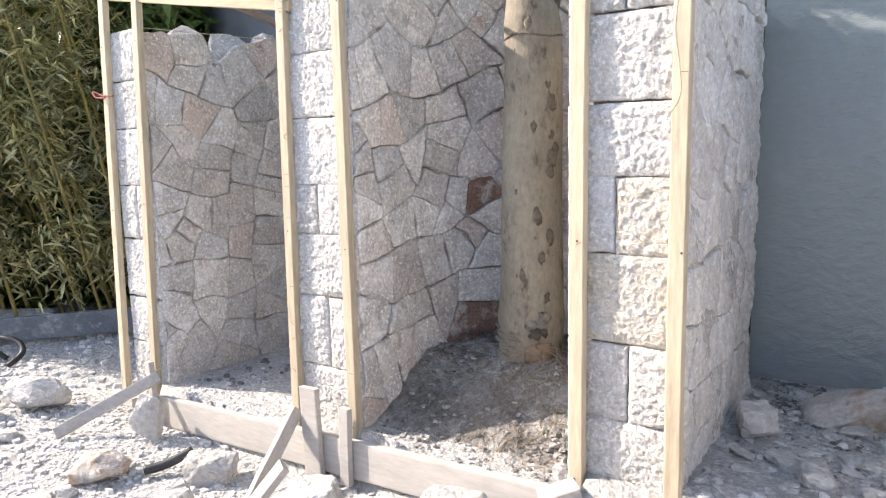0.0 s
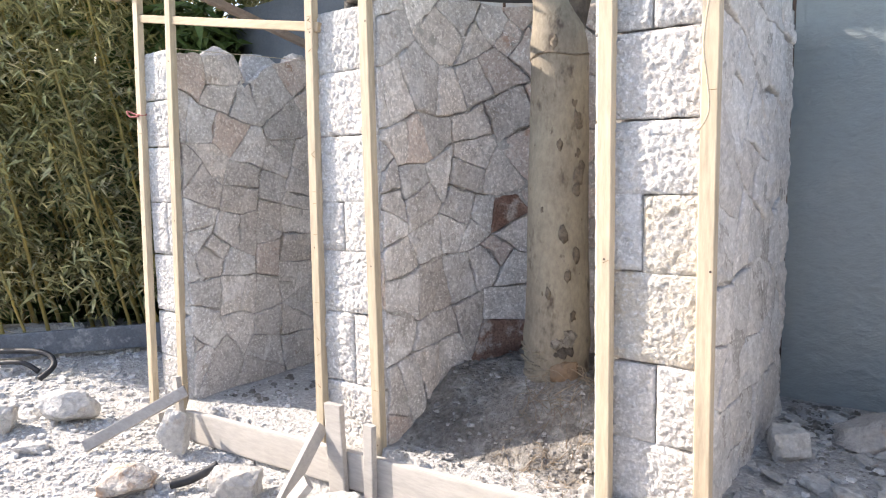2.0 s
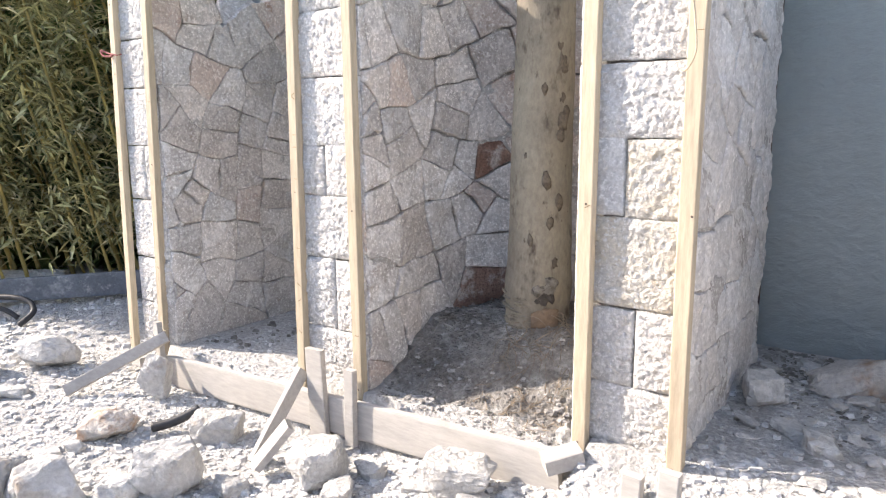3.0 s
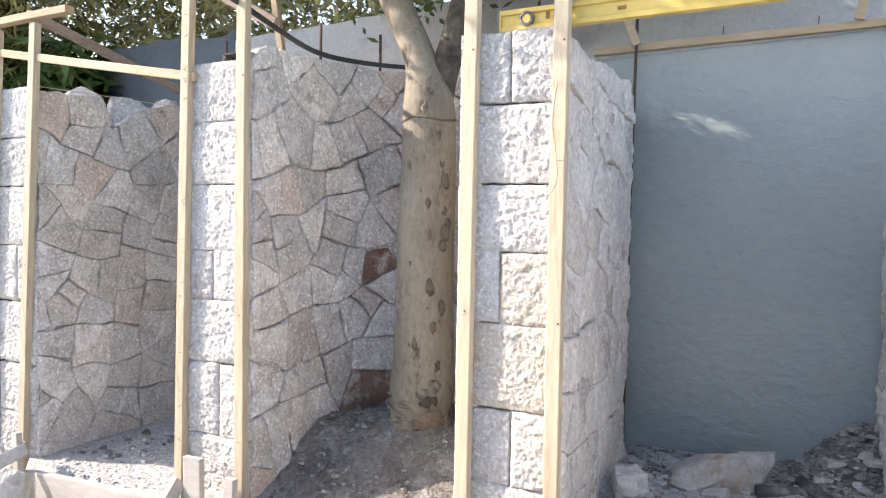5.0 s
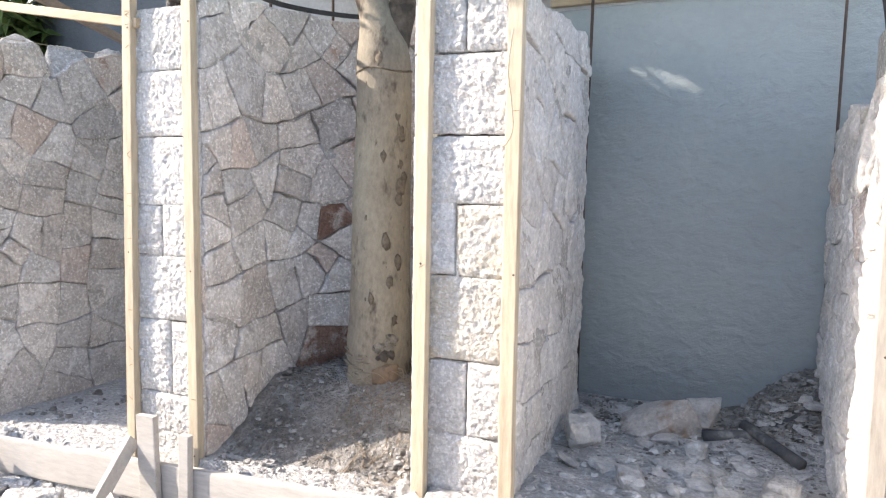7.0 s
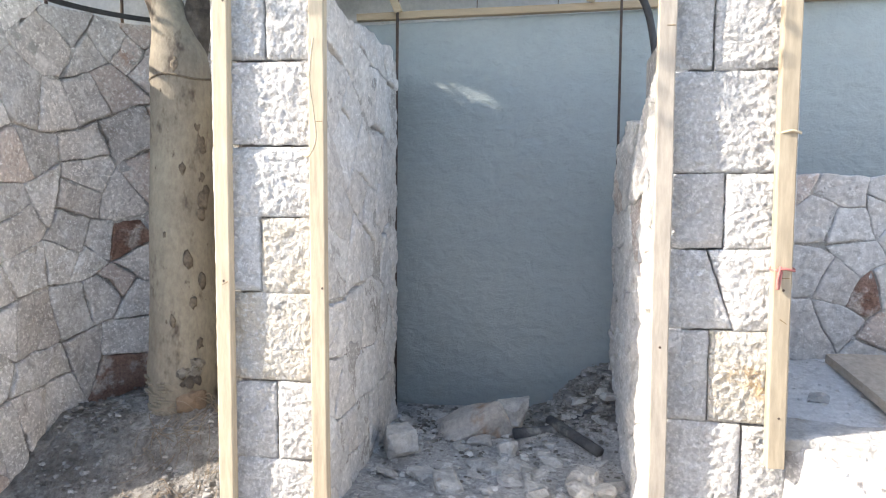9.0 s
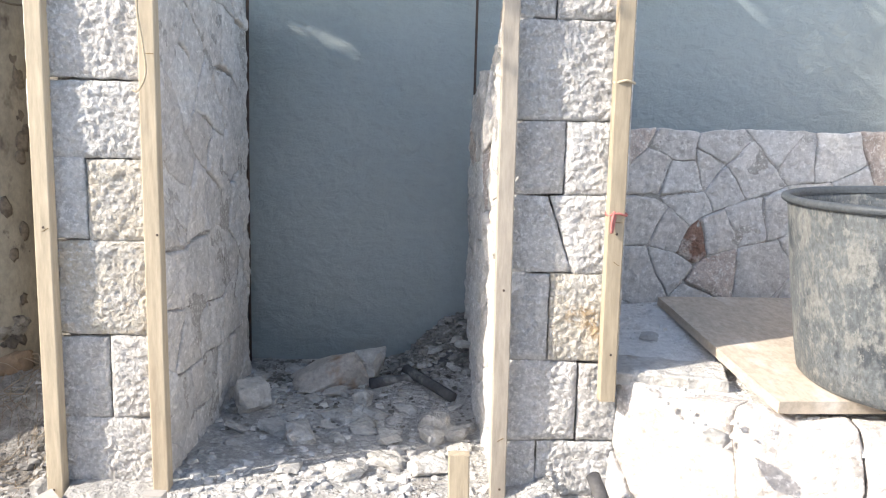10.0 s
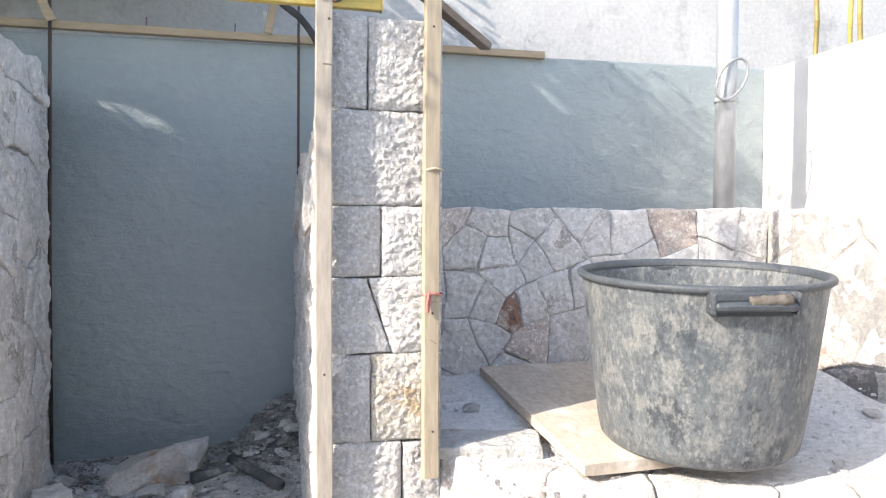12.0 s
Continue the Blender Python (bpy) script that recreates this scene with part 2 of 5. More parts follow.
def part(name, bm, material, parent=None, label="", smooth=False, at=None):
    """Links a bmesh as one mesh object; at: its origin, where it is not the world's."""
    me = bpy.data.meshes.new(name)
    if at is not None:
        bmesh.ops.translate(bm, verts=bm.verts, vec=-Vector(at))
    bm.normal_update()
    bm.to_mesh(me)
    bm.free()
    for p in me.polygons:
        p.use_smooth = smooth
    for m in material if isinstance(material, (list, tuple)) else [material]:
        me.materials.append(m)
    ob = new(name, me)
    if at is not None:
        ob.location = at
    if parent:
        ob.parent = parent
        base = parent.location + (parent.parent.location if parent.parent else Vector())
        if base.length:
            ob.location = Vector(ob.location) - base
    if label:
        tagged(ob, label)
    return ob


def empty(name, at=(0, 0, 0)):
    ob = new(name)
    ob.location, ob.empty_display_size = at, 0.1
    return ob


def box(bm, lo, hi, bevel=0.0, m=None):
    r = bmesh.ops.create_cube(bm, size=1.0)
    vs = r["verts"]
    lo, hi = Vector(lo), Vector(hi)
    for v in vs:
        v.co = Vector(((lo[k] + hi[k]) / 2 + v.co[k] * (hi[k] - lo[k]) for k in range(3)))
    if bevel:
        es = list({e for v in vs for e in v.link_edges})
        out = bmesh.ops.bevel(bm, geom=es, offset=bevel, segments=2, profile=0.5, affect="EDGES")
        vs = list({v for f in out["faces"] for v in f.verts} | {v for v in vs if v.is_valid})
    if m:
        bmesh.ops.transform(bm, matrix=m, verts=vs)
    return bm


def beam(bm, p0, p1, w, d, bow=0.0, up=Vector((0, 1, 0)), n=6, rough=0.0015):
    """A sawn timber from p0 to p1: w across, d along up, slightly bowed, with eased edges."""
    p0, p1 = Vector(p0), Vector(p1)
    ax = (p1 - p0).normalized()
    side = ax.cross(up).normalized()
    dep = side.cross(ax).normalized()
    c = 0.12
    prof = [(-1, -1 + c), (-1 + c, -1), (1 - c, -1), (1, -1 + c), (1, 1 - c), (1 - c, 1), (-1 + c, 1), (-1, 1 - c)]
    rows = []
    for i in range(n + 1):
        t = i / n
        o = p0.lerp(p1, t) + side * bow * math.sin(math.pi * t)
        j = noise.noise(o * 7) * rough
        rows.append([bm.verts.new(o + side * (a * w / 2 + j) + dep * (b * d / 2 + j)) for a, b in prof])
    for r0, r1 in zip(rows, rows[1:]):
        for k in range(8):
            bm.faces.new((r0[k], r0[(k + 1) % 8], r1[(k + 1) % 8], r1[k]))
    bm.faces.new(rows[0][::-1]), bm.faces.new(rows[-1])
    return bm


def tube(bm, pts, radii, seg=8, cap=True):
    """A round bar along points."""
    pts = [Vector(p) for p in pts]
    if not isinstance(radii, (list, tuple)):
        radii = [radii] * len(pts)
    rows, ref = [], Vector((0.31, 0.87, 0.21))
    for i, p in enumerate(pts):
        ax = (pts[min(i + 1, len(pts) - 1)] - pts[max(i - 1, 0)]).normalized()
        a = ax.cross(ref).normalized()
        b = ax.cross(a)
        rows.append([bm.verts.new(p + (a * math.cos(2 * math.pi * k / seg) + b * math.sin(2 * math.pi * k / seg)) * radii[i]) for k in range(seg)])
    for r0, r1 in zip(rows, rows[1:]):
        for k in range(seg):
            bm.faces.new((r0[k], r0[(k + 1) % seg], r1[(k + 1) % seg], r1[k]))
    if cap:
        bm.faces.new(rows[0][::-1]), bm.faces.new(rows[-1])
    return bm


def smooth_line(pts, n=6):
    """A rounded line through points."""
    pts = [Vector(p) for p in pts]
    out = []
    for i in range(len(pts) - 1):
        p0, p1, p2, p3 = pts[max(i - 1, 0)], pts[i], pts[i + 1], pts[min(i + 2, len(pts) - 1)]
        for k in range(n):
            t = k / n
            out.append(0.5 * (2 * p1 + (p2 - p0) * t + (2 * p0 - 5 * p1 + 4 * p2 - p3) * t * t + (3 * p1 - p0 - 3 * p2 + p3) * t ** 3))
    return out + [pts[-1]]


def lathe(bm, prof, seg=48, at=(0, 0, 0)):
    rows = [[bm.verts.new(Vector(at) + Vector((r * math.cos(2 * math.pi * k / seg), r * math.sin(2 * math.pi * k / seg), z))) for k in range(seg)] for r, z in prof]
    for r0, r1 in zip(rows, rows[1:]):
        for k in range(seg):
            bm.faces.new((r0[k], r0[(k + 1) % seg], r1[(k + 1) % seg], r1[k]))
    bm.faces.new(rows[0][::-1]), bm.faces.new(rows[-1])
    return bm


def rock_bm(size, seed, detail=2, angular=0.55):
    """A broken stone: the hull of random corners, with chipped edges and rough faces."""
    rng = random.Random(seed)
    bm = bmesh.new()
    for _ in range(20):
        v = Vector((rng.uniform(-1, 1), rng.uniform(-1, 1), rng.uniform(-1, 1)))
        k = 2.0 + 6.0 * (1 - angular)
        v /= (abs(v.x) ** k + abs(v.y) ** k + abs(v.z) ** k) ** (1 / k)
        bm.verts.new(v * rng.uniform(0.86, 1.0))
    r = bmesh.ops.convex_hull(bm, input=bm.verts)
    gone = [g for g in r["geom_interior"] + r["geom_unused"] if isinstance(g, bmesh.types.BMVert)]
    bmesh.ops.delete(bm, geom=list(set(gone)), context="VERTS")
    bmesh.ops.dissolve_limit(bm, angle_limit=radians(14), verts=bm.verts, edges=bm.edges)
    bmesh.ops.bevel(bm, geom=list(bm.edges), offset=0.05, segments=1, profile=0.5, affect="EDGES")
    bmesh.ops.triangulate(bm, faces=bm.faces)
    bmesh.ops.subdivide_edges(bm, edges=[e for e in bm.edges if e.calc_length() > 0.3], cuts=2, use_grid_fill=True)
    bmesh.ops.triangulate(bm, faces=bm.faces)
    big = max(size) > 0.11
    if big:
        bmesh.ops.subdivide_edges(bm, edges=[e for e in bm.edges if e.calc_length() > 0.12], cuts=1, use_grid_fill=True)
        bmesh.ops.triangulate(bm, faces=bm.faces)
    off = Vector((rng.uniform(0, 50), rng.uniform(0, 50), 0))
    for v in bm.verts:
        v.co *= 1 + 0.07 * noise.noise(v.co * 2.5 + off) + 0.04 * noise.noise(v.co * 7 + off) + (0.025 * noise.noise(v.co * 15 + off) if big else 0)
        v.co = Vector((v.co.x * size[0] / 2, v.co.y * size[1] / 2, v.co.z * size[2] / 2))
    return bm


# ---- stone work ----
def clip(poly, p, q):
    """The part of a polygon nearer to p than to q."""
    mx, my, nx, ny = (p[0] + q[0]) / 2, (p[1] + q[1]) / 2, q[0] - p[0], q[1] - p[1]
    out = []
    for i, a in enumerate(poly):
        b = poly[(i + 1) % len(poly)]
        da, db = (a[0] - mx) * nx + (a[1] - my) * ny, (b[0] - mx) * nx + (b[1] - my) * ny
        if da <= 0:
            out.append(a)
        if da * db < 0:
            t = da / (da - db)
            out.append((a[0] + (b[0] - a[0]) * t, a[1] + (b[1] - a[1]) * t))
    return out


def cells(seeds, bound):
    """The pieces of a random-rubble face, one round each stone's middle."""
    out = []
    for i, p in enumerate(seeds):
        poly = list(bound)
        for j, q in enumerate(seeds):
            if i != j and poly:
                poly = clip(poly, p, q)
        if len(poly) >= 3:
            out.append(poly)
    return out


def masonry(seeds, bound, rng):
    """The outlines of random rubble: joints that meet mostly at T's, short joints closed up."""
    polys = cells(seeds, bound)
    pts, keyed = [], {}
    loops = []
    for poly in polys:
        loop = []
        for p in poly:
            k = next((i for i in keyed.get((round(p[0] * 50), round(p[1] * 50)), ()) if math.hypot(pts[i][0] - p[0], pts[i][1] - p[1]) < 1e-4), None)
            if k is None:
                k = len(pts)
                pts.append(p)
                for du in (-1, 0, 1):
                    for dv in (-1, 0, 1):
                        keyed.setdefault((round(p[0] * 50) + du, round(p[1] * 50) + dv), []).append(k)
            if not loop or loop[-1] != k:
                loop.append(k)
        loops.append(loop)

    def on_rim(p):
        for a, b in zip(bound, bound[1:] + bound[:1]):
            ln = math.hypot(b[0] - a[0], b[1] - a[1])
            if abs((b[0] - a[0]) * (p[1] - a[1]) - (b[1] - a[1]) * (p[0] - a[0])) / ln < 1e-4:
                return True
        return False
    rim = [on_rim(p) for p in pts]
    root = list(range(len(pts)))

    def find(i):
        while root[i] != i:
            i = root[i]
        return i
    for loop in loops:
        for i, j in zip(loop, loop[1:] + loop[:1]):
            i, j = find(i), find(j)
            if i != j and not (rim[i] or rim[j]) and math.hypot(pts[i][0] - pts[j][0], pts[i][1] - pts[j][1]) < 0.032:
                root[j] = i
    loops = [[k for n, k in enumerate(lp) if k != lp[n - 1]] for lp in ([find(k) for k in loop] for loop in loops)]
    near = {}
    for loop in loops:
        for i, j in zip(loop, loop[1:] + loop[:1]):
            near.setdefault(i, set()).add(j)
            near.setdefault(j, set()).add(i)
    for k in sorted(near):
        if rim[k]:
            continue
        nb = sorted(near[k])
        best = None
        for x in range(len(nb)):
            for y in range(x + 1, len(nb)):
                a, b = pts[nb[x]], pts[nb[y]]
                va, vb = Vector((a[0] - pts[k][0], a[1] - pts[k][1])), Vector((b[0] - pts[k][0], b[1] - pts[k][1]))
                c = va.dot(vb) / (va.length * vb.length + 1e-9)
                if best is None or c < best[0]:
                    best = (c, a, b, va.length, vb.length)
        if best and len(nb) == 3:
            c, a, b, la, lb = best
            t = la / (la + lb)
            tu, tv = a[0] + (b[0] - a[0]) * t, a[1] + (b[1] - a[1]) * t
            f = rng.uniform(0.45, 0.9)
            pts[k] = (pts[k][0] + (tu - pts[k][0]) * f, pts[k][1] + (tv - pts[k][1]) * f)
    return [[pts[k] for k in loop] for loop in loops]


def warp(u, v):
    """A gentle wander of the joints, the same for both stones beside one."""
    a, b = Vector((u * 7.0, v * 7.0, 0.4)), Vector((u * 24.0, v * 24.0, 7.7))
    return (u + 0.017 * noise.noise(a) + 0.0055 * noise.noise(b), v + 0.017 * noise.noise(a + Vector((31, 17, 5))) + 0.0055 * noise.noise(b + Vector((11, 47, 3))))


def hewn_stone(quad, place, parent, rng, material):
    """A squared stone with a rough-hewn face: a drafted margin, then chisel relief."""
    (ax, az), (bx, bz), (cx, cz), (dx, dz) = quad
    wid, hei = bx - ax, dz - az
    nx, ny = max(4, int(wid / 0.0042)), max(4, int(hei / 0.0042))
    off = rng.uniform(0, 90)
    lift, tu, tv = rng.uniform(0, 0.003), rng.uniform(-0.03, 0.03), rng.uniform(-0.03, 0.03)
    verts, faces = [], []
    cu, cv = (ax + bx) / 2, (az + dz) / 2
    origin = place(cu, cv, 0)
    for j in range(ny + 1):
        for i in range(nx + 1):
            s, t = i / nx, j / ny
            u = (ax + (bx - ax) * s) * (1 - t) + (dx + (cx - dx) * s) * t
            v = (az + (bz - az) * s) * (1 - t) + (dz + (cz - dz) * s) * t
            edge = min(s * wid, (1 - s) * wid, t * hei, (1 - t) * hei)
            u += 0.0022 * noise.noise(Vector((v * 40, off, u * 40)))
            v += 0.0022 * noise.noise(Vector((off, u * 40, v * 40)))
            e = ss(0.002, 0.02 + 0.012 * noise.noise(Vector((u * 9, v * 9, off))), edge + 0.006 * noise.noise(Vector((u * 30, v * 30, off))))
            n1 = noise.noise(Vector((u * 17 + off, v * 17, 1)))
            n2 = 1 - 2.2 * abs(noise.noise(Vector((u * 23 + v * 11, v * 40 - u * 11 + off, 2))))
            n3 = 1 - 2.2 * abs(noise.noise(Vector((u * 55 + v * 31, v * 88 - u * 29, 5 + off))))
            n4 = noise.noise(Vector((u * 120 + v * 40, v * 85 - u * 30, 9 + off)))
            w = 0.008 + e * (0.001 + lift + tu * (u - cu) + tv * (v - cv) + 0.0036 * n1 + 0.0026 * n2 + 0.0012 * n3 + 0.0036 * n4) + 0.0006 * n4
            if edge < 1e-6:
                w = 0.0045
            verts.append(place(u, v, w) - origin)
    for j in range(ny):
        for i in range(nx):
            a = j * (nx + 1) + i
            faces.append((a, a + 1, a + nx + 2, a + nx + 1))
    rim = [i for i in range(nx + 1)] + [j * (nx + 1) + nx for j in range(1, ny + 1)] + [ny * (nx + 1) + i for i in range(nx - 1, -1, -1)] + [j * (nx + 1) for j in range(ny - 1, 0, -1)]
    back = place(cu, cv, -0.014) - origin
    base = len(verts)
    verts += [verts[k] + back for k in rim]
    for k in range(len(rim)):
        k2 = (k + 1) % len(rim)
        faces.append((rim[k2], rim[k], base + k, base + k2))
    me = bpy.data.meshes.new("stone")
    me.from_pydata([tuple(v) for v in verts], [], faces)
    me.materials.append(material)
    for p in me.polygons:
        p.use_smooth = True
    ob = new("stone", me)
    ob.parent = parent
    ob.location = origin - parent.location
    return ob


def stone(poly, place, parent, rng, material, joint=0.004, proud=0.012, rough=0.0075, depth=0.05, step=0.011, wobble=0.002, lean=0.05, shut=0.0, name="stone"):
    """One stone of a wall face. place(u, v, w) gives the point w metres in front of the face."""
    if len(poly) < 3:
        return None
    cu, cv = sum(p[0] for p in poly) / len(poly), sum(p[1] for p in poly) / len(poly)
    ring = []
    for i, a in enumerate(poly):
        b = poly[(i + 1) % len(poly)]
        ln = math.hypot(b[0] - a[0], b[1] - a[1])
        k = max(1, int(ln / step))
        for j in range(k):
            t = j / k
            u, v = a[0] + (b[0] - a[0]) * t, a[1] + (b[1] - a[1]) * t
            w = noise.noise(Vector((u * 14, v * 14, 3.7))) * wobble
            gap = noise.noise(Vector((u * 6.5, v * 6.5, 9.1))) + 0.5 * noise.noise(Vector((u * 19, v * 19, 2.1)))
            pull = joint + 0.011 * max(0.0, gap - shut) * rng.uniform(0.6, 1.3) + (0.002 if j == 0 else 0.0)
            dl = math.hypot(cu - u, cv - v) + 1e-6
            ring.append(warp(u + (cu - u) / dl * (w + pull), v + (cv - v) / dl * (w + pull)))
    if len(ring) < 3:
        return None
    cu, cv = warp(cu, cv)
    tilt_u, tilt_v, lift = rng.uniform(-lean, lean), rng.uniform(-lean, lean), rng.uniform(-0.06, 0.08) * lean
    reach = sum(math.hypot(p[0] - cu, p[1] - cv) for p in ring) / len(ring)
    e1, e2 = max(0.6, 1 - 0.0012 / reach), max(0.5, 1 - 0.006 / reach)
    bm = bmesh.new()
    rows = []
    for scale, w0, amp in ((1.0, -depth, 0), (1.0, 0.0, 0.3), (e1, proud * 0.7, 0.6), (e2, proud * 0.96, 1.0), (0.82, proud, 1.0), (0.7, proud, 1.0), (0.57, proud, 1.0), (0.44, proud, 1.0), (0.31, proud, 1.0), (0.16, proud, 1.0)):
        row = []
        for u, v in ring:
            uu, vv = cu + (u - cu) * scale, cv + (v - cv) * scale
            w = w0
            if amp:
                w += lift * amp + amp * (tilt_u * (uu - cu) + tilt_v * (vv - cv)) + rough * amp * (
                    noise.noise(Vector((uu * 17, vv * 17, 1.3))) + 0.55 * noise.noise(Vector((uu * 44, vv * 44, 8.1))) + 0.3 * noise.noise(Vector((uu * 90, vv * 90, 4.4))))
            row.append(bm.verts.new(place(uu, vv, w)))
        rows.append(row)
    n = len(ring)
    for r0, r1 in zip(rows, rows[1:]):
        for k in range(n):
            bm.faces.new((r0[k], r0[(k + 1) % n], r1[(k + 1) % n], r1[k]))
    c = bm.verts.new(place(cu, cv, proud + lift + rough * noise.noise(Vector((cu * 17, cv * 17, 1.3)))))
    for k in range(n):
        bm.faces.new((rows[-1][k], rows[-1][(k + 1) % n], c))
    bmesh.ops.recalc_face_normals(bm, faces=bm.faces)
    return part(name, bm, material, parent, at=place(cu, cv, 0), smooth=True)


def pairs(text):
    return [tuple(float(v) for v in p.split(",")) for p in text.split()]


def jittered(u0, u1, v0, v1, du, dv, rng, amount=0.34):
    """Middles for a face of random rubble."""
    out, rows = [], max(1, round((v1 - v0) / dv))
    for r in range(rows):
        cols = max(1, round((u1 - u0) / du))
        for c in range(cols):
            out.append((u0 + (c + 0.5 + (0.25 if r % 2 else -0.25) + rng.uniform(-amount, amount)) * (u1 - u0) / cols,
                        v0 + (r + 0.5 + rng.uniform(-amount, amount)) * (v1 - v0) / rows))
    return out


def rubble(seeds, bound, place, parent, seed, pink=0.14, red=(), base=None, more=0.22, warm=None, **kw):
    """Builds a face of random rubble. red: middles of rust-red stones; warm: past this u most stones are of the brown-pink kind."""
    rng = random.Random(seed)
    seeds = list(seeds)
    for s in seeds[:]:
        if rng.random() < more and not any(abs(s[0] - r[0]) + abs(s[1] - r[1]) < 0.16 for r in red):
            a = rng.uniform(0, 6.28)
            seeds.append((s[0] + 0.085 * math.cos(a), s[1] + 0.085 * math.sin(a)))
    for s, poly in zip(seeds, masonry(seeds, bound, rng)):
        m = STONE_PINK if rng.random() < (0.75 if warm is not None and s[0] > warm else pink) else base or STONE
        if any(abs(s[0] - r[0]) + abs(s[1] - r[1]) < 0.04 for r in red):
            m = STONE_RED
        stone(poly, place, parent, rng, m, **kw)


def mortar_bed(place, u0, u1, v0, v1, parent, seed, lo=-0.02, hi=0.001):
    """Mortar that fills the joints of a rubble face unevenly: flush in places, raked out in others."""
    nu, nv = int((u1 - u0) / 0.012), int((v1 - v0) / 0.012)
    bm = bmesh.new()
    grid = []
    for j in range(nv + 1):
        row = []
        for i in range(nu + 1):
            u, v = u0 + (u1 - u0) * i / nu, v0 + (v1 - v0) * j / nv
            k = ss(-0.3, 0.02, noise.noise(Vector((u * 7.5, v * 7.5, seed))) + 0.5 * noise.noise(Vector((u * 23, v * 23, seed))))
            row.append(bm.verts.new(place(u, v, hi + (lo - hi) * k)))
        grid.append(row)
    for j in range(nv):
        for i in range(nu):
            bm.faces.new((grid[j][i], grid[j][i + 1], grid[j + 1][i + 1], grid[j + 1][i]))
    bmesh.ops.recalc_face_normals(bm, faces=bm.faces)
    return part("mortar_bed", bm, MORTAR, parent, smooth=True)


def coursed(x0, x1, courses, place, parent, seed, ochre=()):
    """The squared stones of a pier's front: rows of (z0, z1, splits...); a split (a, b) leans from a at the bottom to b at the top."""
    rng = random.Random(seed)
    k = 0
    for z0, z1, *splits in courses:
        ends = [(x0, x0)] + [s if isinstance(s, tuple) else (s, s) for s in splits] + [(x1, x1)]
        for a, b in zip(ends, ends[1:]):
            j = [rng.uniform(-0.004, 0.004) for _ in range(4)]
            poly = [(a[0], z0 + j[0]), (b[0], z0 + j[1]), (b[1], z1 + j[2]), (a[1], z1 + j[3])]
            g = rng.uniform(0.001, 0.0028)
            quad = [(poly[0][0] + g, poly[0][1] + g), (poly[1][0] - g, poly[1][1] + g), (poly[2][0] - g, poly[2][1] - g), (poly[3][0] + g, poly[3][1] - g)]
            hewn_stone(quad, place, parent, rng, HEWN_OCHRE if k in ochre else HEWN)
            k += 1


# ---- ground ----
def ground_z(x, y):
    front = -0.2 + 0.17 * ss(-1.7, -0.1, x) - 0.03 * ss(-0.3, -1.2, y)
    z = front
    inside = ss(-0.075, -0.045, y)
    if -2.6 < x < -1.6:
        z = front + (-0.05 - front) * inside
    elif -1.6 <= x < -0.5:
        mound = 0.01 + 0.2 * ss(0.02, 0.4, y) + 0.06 * math.exp(-((x + 0.9) ** 2 + (y - 0.38) ** 2) / 0.05)
        z = front + (mound - front) * inside
    elif -0.5 <= x < 0.75:
        heap = 0.08 + 0.2 * math.exp(-((x - 0.53) ** 2 / 0.03 + (y - 0.95) ** 2 / 0.06)) + 0.03 * ss(0.3, 0.8, y)
        z = front + (heap - front) * ss(-0.35, 0.0, y)
    elif x >= 0.75:
        z = front
    if -1.36 < x < -0.5 and 0.0 < y < 0.9:
        z += 0.022 * noise.noise(Vector((x * 9, y * 9, 3))) + 0.016 * noise.noise(Vector((x * 19, y * 19, 8)))
    if 0.2 < x < 0.6 and y > 0.6:
        z += 0.03 * noise.noise(Vector((x * 14, y * 14, 6))) + 0.02 * noise.noise(Vector((x * 31, y * 31, 2)))
    if x > 0.5:
        z += 0.085 * math.exp(-((x - 0.82) ** 2 / 0.009 + (y + 0.01) ** 2 / 0.03))
    z += 0.012 * noise.noise(Vector((x * 3, y * 3, 0))) + 0.006 * noise.noise(Vector((x * 11, y * 11, 5)))
    return z


def ground_sheet():
    def axis(lo, hi, fine, far):
        n = int((hi - lo) / fine)
        v = [lo + (hi - lo) * i / n for i in range(n + 1)]
        return [-f for f in far[::-1]] + v + list(far)
    xs, ys = axis(-6.0, 2.8, 0.045, (8, 14, 40, 150, 600)), axis(-3.0, 1.5, 0.03, (4, 8, 20, 60, 200, 600))
    bm = bmesh.new()
    grid = [[bm.verts.new((x, y, ground_z(x, y))) for x in xs] for y in ys]
    for r, y in zip(range(len(ys) - 1), ys):
        for c in range(len(xs) - 1):
            f = bm.faces.new((grid[r][c], grid[r][c + 1], grid[r + 1][c + 1], grid[r + 1][c]))
            if (-1.36 < xs[c] < -0.5 and 0.03 < y < 1.2) or (0.24 < xs[c] < 0.75 and 0.64 < y < 1.1):
                f.material_index = 1
    return tagged(part("ground", bm, [GROUND, SOIL], smooth=True), "pale dusty gravel ground with dark soil in the niche", "ground", kind="structure")


ground_sheet()


